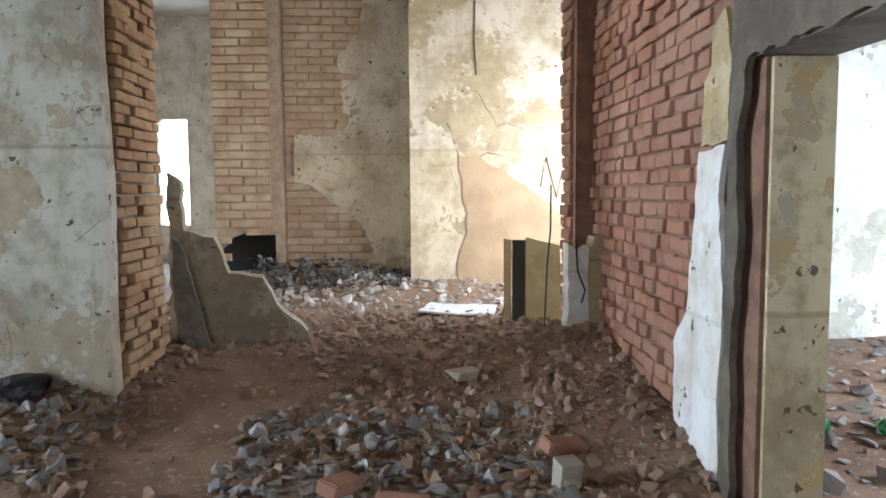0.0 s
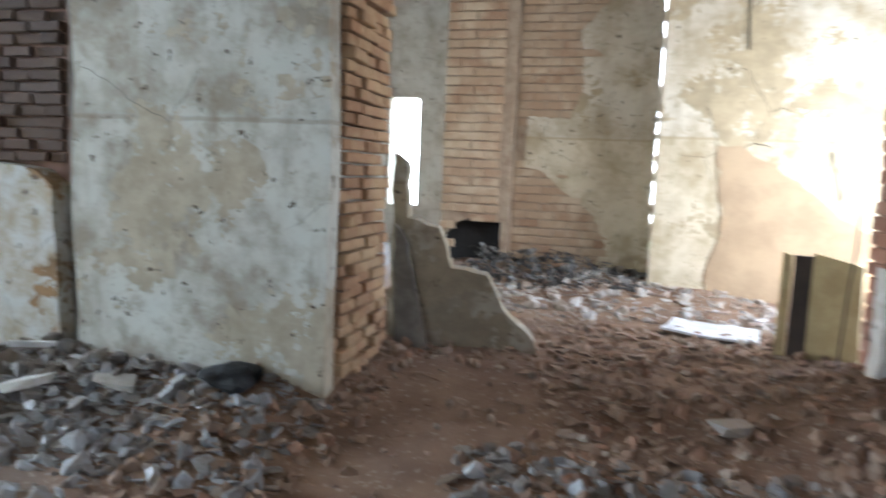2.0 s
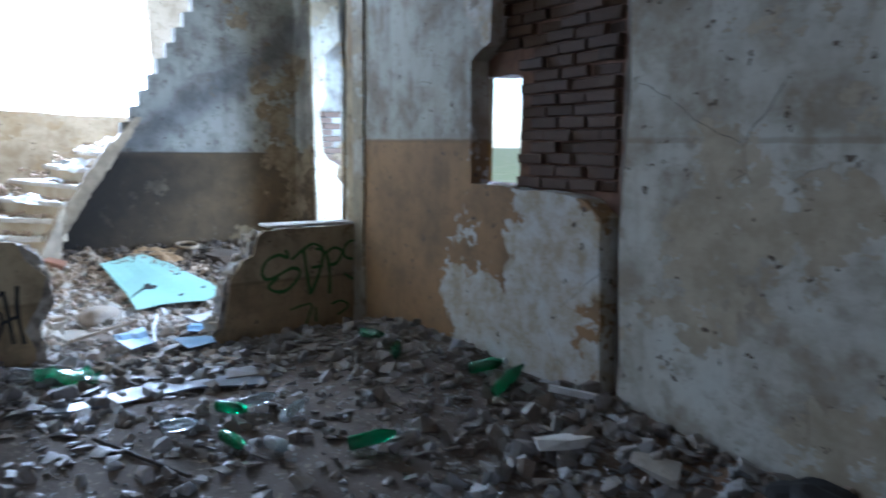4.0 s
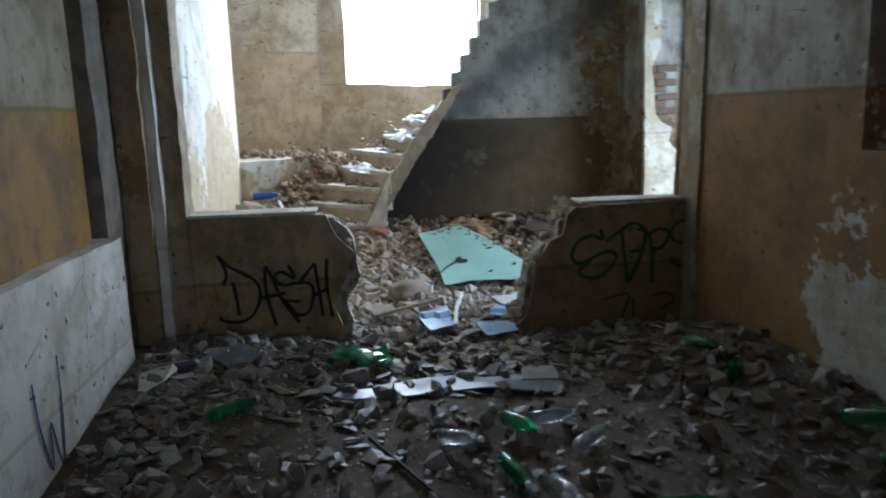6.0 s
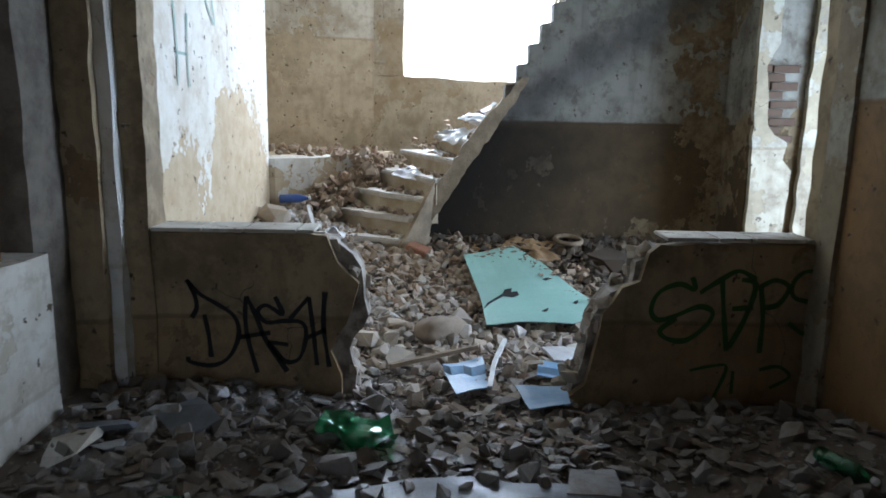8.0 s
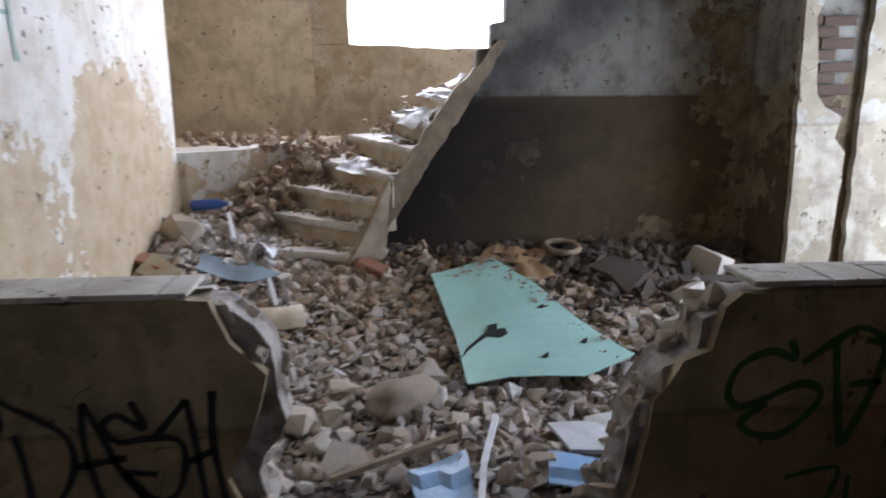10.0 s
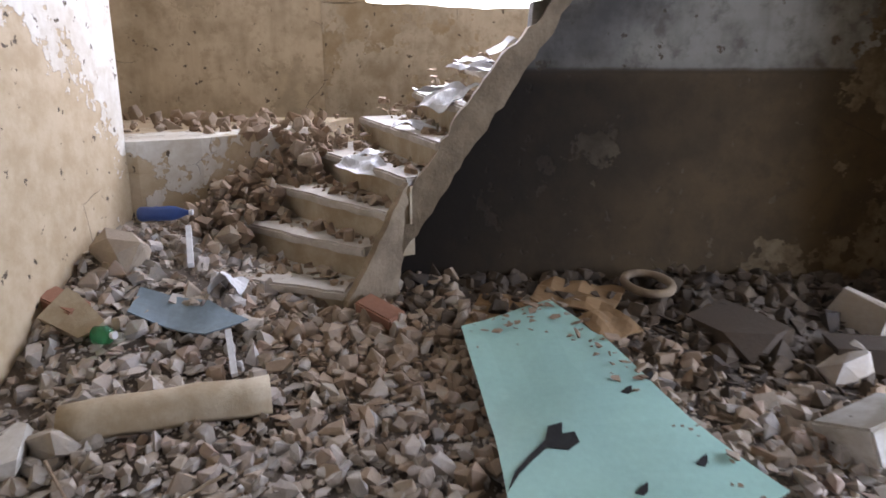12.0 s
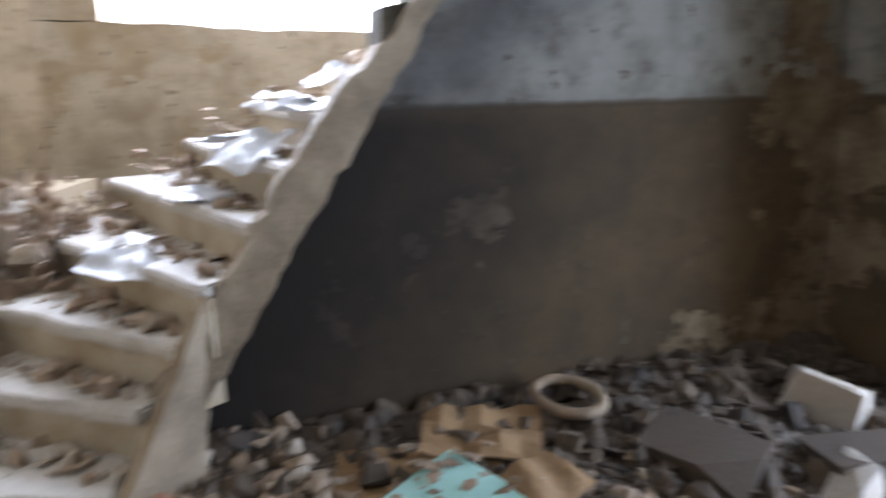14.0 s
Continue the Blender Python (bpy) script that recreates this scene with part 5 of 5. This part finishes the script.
sprayed("graffiti_green", [
    [(4.01, 0.77), (4.03, 0.7), (3.94, 0.73), (3.83, 0.68), (3.79, 0.58), (3.83, 0.52), (3.92, 0.54), (4.06, 0.6), (4.14, 0.57), (4.11, 0.49), (4.0, 0.4), (3.89, 0.41), (3.85, 0.46), (3.94, 0.53)],
    [(4.06, 0.68), (4.16, 0.75), (4.27, 0.81), (4.37, 0.76)],
    [(4.18, 0.75), (4.21, 0.53), (4.24, 0.34)],
    [(4.25, 0.36), (4.33, 0.54), (4.37, 0.73), (4.29, 0.76)],
    [(4.25, 0.59), (4.37, 0.6)],
    [(4.43, 0.33), (4.43, 0.54), (4.4, 0.73)],
    [(4.4, 0.72), (4.48, 0.76), (4.56, 0.72), (4.51, 0.62), (4.43, 0.6)],
    [(4.74, 0.81), (4.64, 0.81), (4.58, 0.74), (4.6, 0.66), (4.74, 0.62), (4.76, 0.53), (4.68, 0.45), (4.58, 0.51)],
    ], on_parapet, 0.018, M_GREENPAINT, "green sprayed looping scrawl on the parapet")
sprayed("graffiti_green", [
    [(4.04, 0.22), (4.17, 0.25), (4.25, 0.24), (4.19, 0.06)],
    [(4.29, 0.22), (4.29, 0.08)],
    [(4.44, 0.23), (4.55, 0.25), (4.62, 0.19), (4.51, 0.12)],
    ], on_parapet, 0.013, M_GREENPAINT, "small green sprayed marks on the parapet")
sprayed("graffiti_blue", [[(3.45, 0.52), (3.47, 0.3), (3.55, 0.05), (3.58, 0.28), (3.66, 0.02), (3.72, 0.3), (3.73, 0.56)]], lambda a, z: Vector((-0.65 - a, 0.706, z)), 0.011, M_BLUEPAINT, "thin blue sprayed strokes on the low wall")
sprayed("graffiti_teal", [[(0.42, 2.35), (0.45, 2.0), (0.44, 1.8)], [(0.62, 2.3), (0.6, 2.0), (0.62, 1.8)], [(0.42, 2.02), (0.62, 2.02)], [(0.8, 2.7), (0.95, 2.45), (1.1, 2.3), (1.06, 2.5)]], lambda a, z: Vector((-6.5 - a * 1.3, 0.806, z)), 0.014, M_TEALPAINT, "faded teal sprayed strokes on the wall")

# lumps of brick and concrete bedded in the broken parapet ends
def broken_edge(path, parent, seed):
    r = random.Random(seed)
    for i in range(34):
        k = r.random() * (len(path) - 1)
        p = Vector(path[int(k)]).lerp(Vector(path[int(k) + 1]), k % 1)
        s = r.uniform(0.05, 0.13)
        ob = new("lump", STONES[r.randrange(8)])
        ob.parent = parent
        ob.matrix_basis = Matrix.LocRotScale((-6.13 + r.uniform(-0.09, 0.07), p.x + r.uniform(-0.03, 0.02), p.y), Euler((r.uniform(0, 6), r.uniform(0, 6), r.uniform(0, 6))), (s, s, s * 0.8))


broken_edge([(2.1, 0.05), (2.06, 0.3), (2.15, 0.55), (2.13, 0.7), (2.06, 0.85), (1.98, 0.92)], dash_wall, 1)
broken_edge([(3.36, 0.05), (3.46, 0.3), (3.5, 0.5), (3.6, 0.66), (3.74, 0.76), (3.76, 0.88)], sape_wall, 2)
bm = bmesh.new()
bmesh.ops.create_icosphere(bm, subdivisions=3, radius=0.16)
for v in bm.verts:
    v.co *= 1 + 0.5 * noise.noise(v.co * 9)
    v.co.z *= 0.45
rag = thing("black_rag", bm, M_BLACK, "crumpled black rag at the foot of the wall", "rag")
rag.matrix_basis = pose(-1.45, 4.5, ground_z(-1.45, 4.5) + 0.05)


# shrubs outside the doorway
for k, (x, y) in enumerate(((-7.9, 9.0), (-9.6, 10.5), (-6.9, 11.0))):
    verts, faces = [], []
    r = random.Random(k)
    for _ in range(1500):
        c = Vector((r.gauss(0, 0.5), r.gauss(0, 0.5), abs(r.gauss(0.5, 0.35)))) + Vector((x, y, -0.35))
        a = Vector((r.gauss(0, 1), r.gauss(0, 1), r.gauss(0, 1))).normalized() * 0.05
        b = a.orthogonal().normalized() * 0.025
        n0 = len(verts)
        verts += [(c - a)[:], (c + b)[:], (c + a)[:], (c - b)[:]]
        faces.append((n0, n0 + 1, n0 + 2, n0 + 3))
    shrub = empty("shrub", "green leafy shrub outside the doorway", "shrub", "shrubs outside")
    me = bpy.data.meshes.new("foliage")
    me.from_pydata(verts, [], faces)
    me.materials.append(M_LEAF)
    new("foliage", me).parent = shrub
    for q in range(4):
        part("stem", tube([(x, y, -0.4), (x + r.uniform(-0.2, 0.2), y + r.uniform(-0.2, 0.2), 0.1), (x + r.uniform(-0.5, 0.5), y + r.uniform(-0.5, 0.5), 0.6)], 0.02, 5), M_WOOD, shrub)

# ---- bricks of the bare walls ----
bricks(pier, (-1.0, 4.86, 0), (0, 1), 0.8, 0.0, 3.6, lambda a, z: True, M_DARKBRICK, M_BRICKS, limit=300, proud=0.05, seed=3, rough=0.016)
bricks(bpier, (-1.86, 10.4, 0), (1, 0), 0.95, 0.1, TOP, lambda a, z: not (0.16 < a < 0.88 and z < 0.84 + 0.1 * math.sin(a * 7)) and z > 0.5 - a * 0.2, M_PALEBRICK, M_BRICKS, limit=290, seed=4, size=1.6)
bricks(far, (-0.9, 10.635, 0), (1, 0), 1.4, 0.1, TOP, lambda a, z: z < 1.7 and a < 1.4 or z > 2.1 and a < 1.3, M_PALEBRICK, M_BRICKS, limit=250, seed=5, proud=0.025, size=1.5)
bricks(pilaster_e, (2.3, 6.35, 0), (0, -1), 0.42, 0.0, TOP, lambda a, z: True, M_BRICK, M_BRICKS, seed=6, size=1.35)
bricks(nwb, (-4.3, 4.868, 0), (1, 0), 1.45, 1.44, 3.4, lambda a, z: not (-0.1 < a < 0.6 and z < 2.32), M_UMBERBRICK, M_BRICKS, limit=220, seed=7, rough=0.014)
bricks(pil, (-8.485, 5.36, 0), (0, 1), 0.74, 0.0, 3.2, lambda a, z: a < 0.3 and 1.45 < z < 2.1, M_UMBERBRICK, M_BRICKS, seed=8)
bricks(east, (2.48, 6.0, 0), (0, -1), 2.84, 0.0, TOP, lambda a, z: a < 2.32 or z > 2.35, M_BRICK, M_BRICKS, near=(2.4, 4.4, 1.5), limit=300, seed=9, rough=0.012, size=1.3, wide=0.52, proud=0.026)
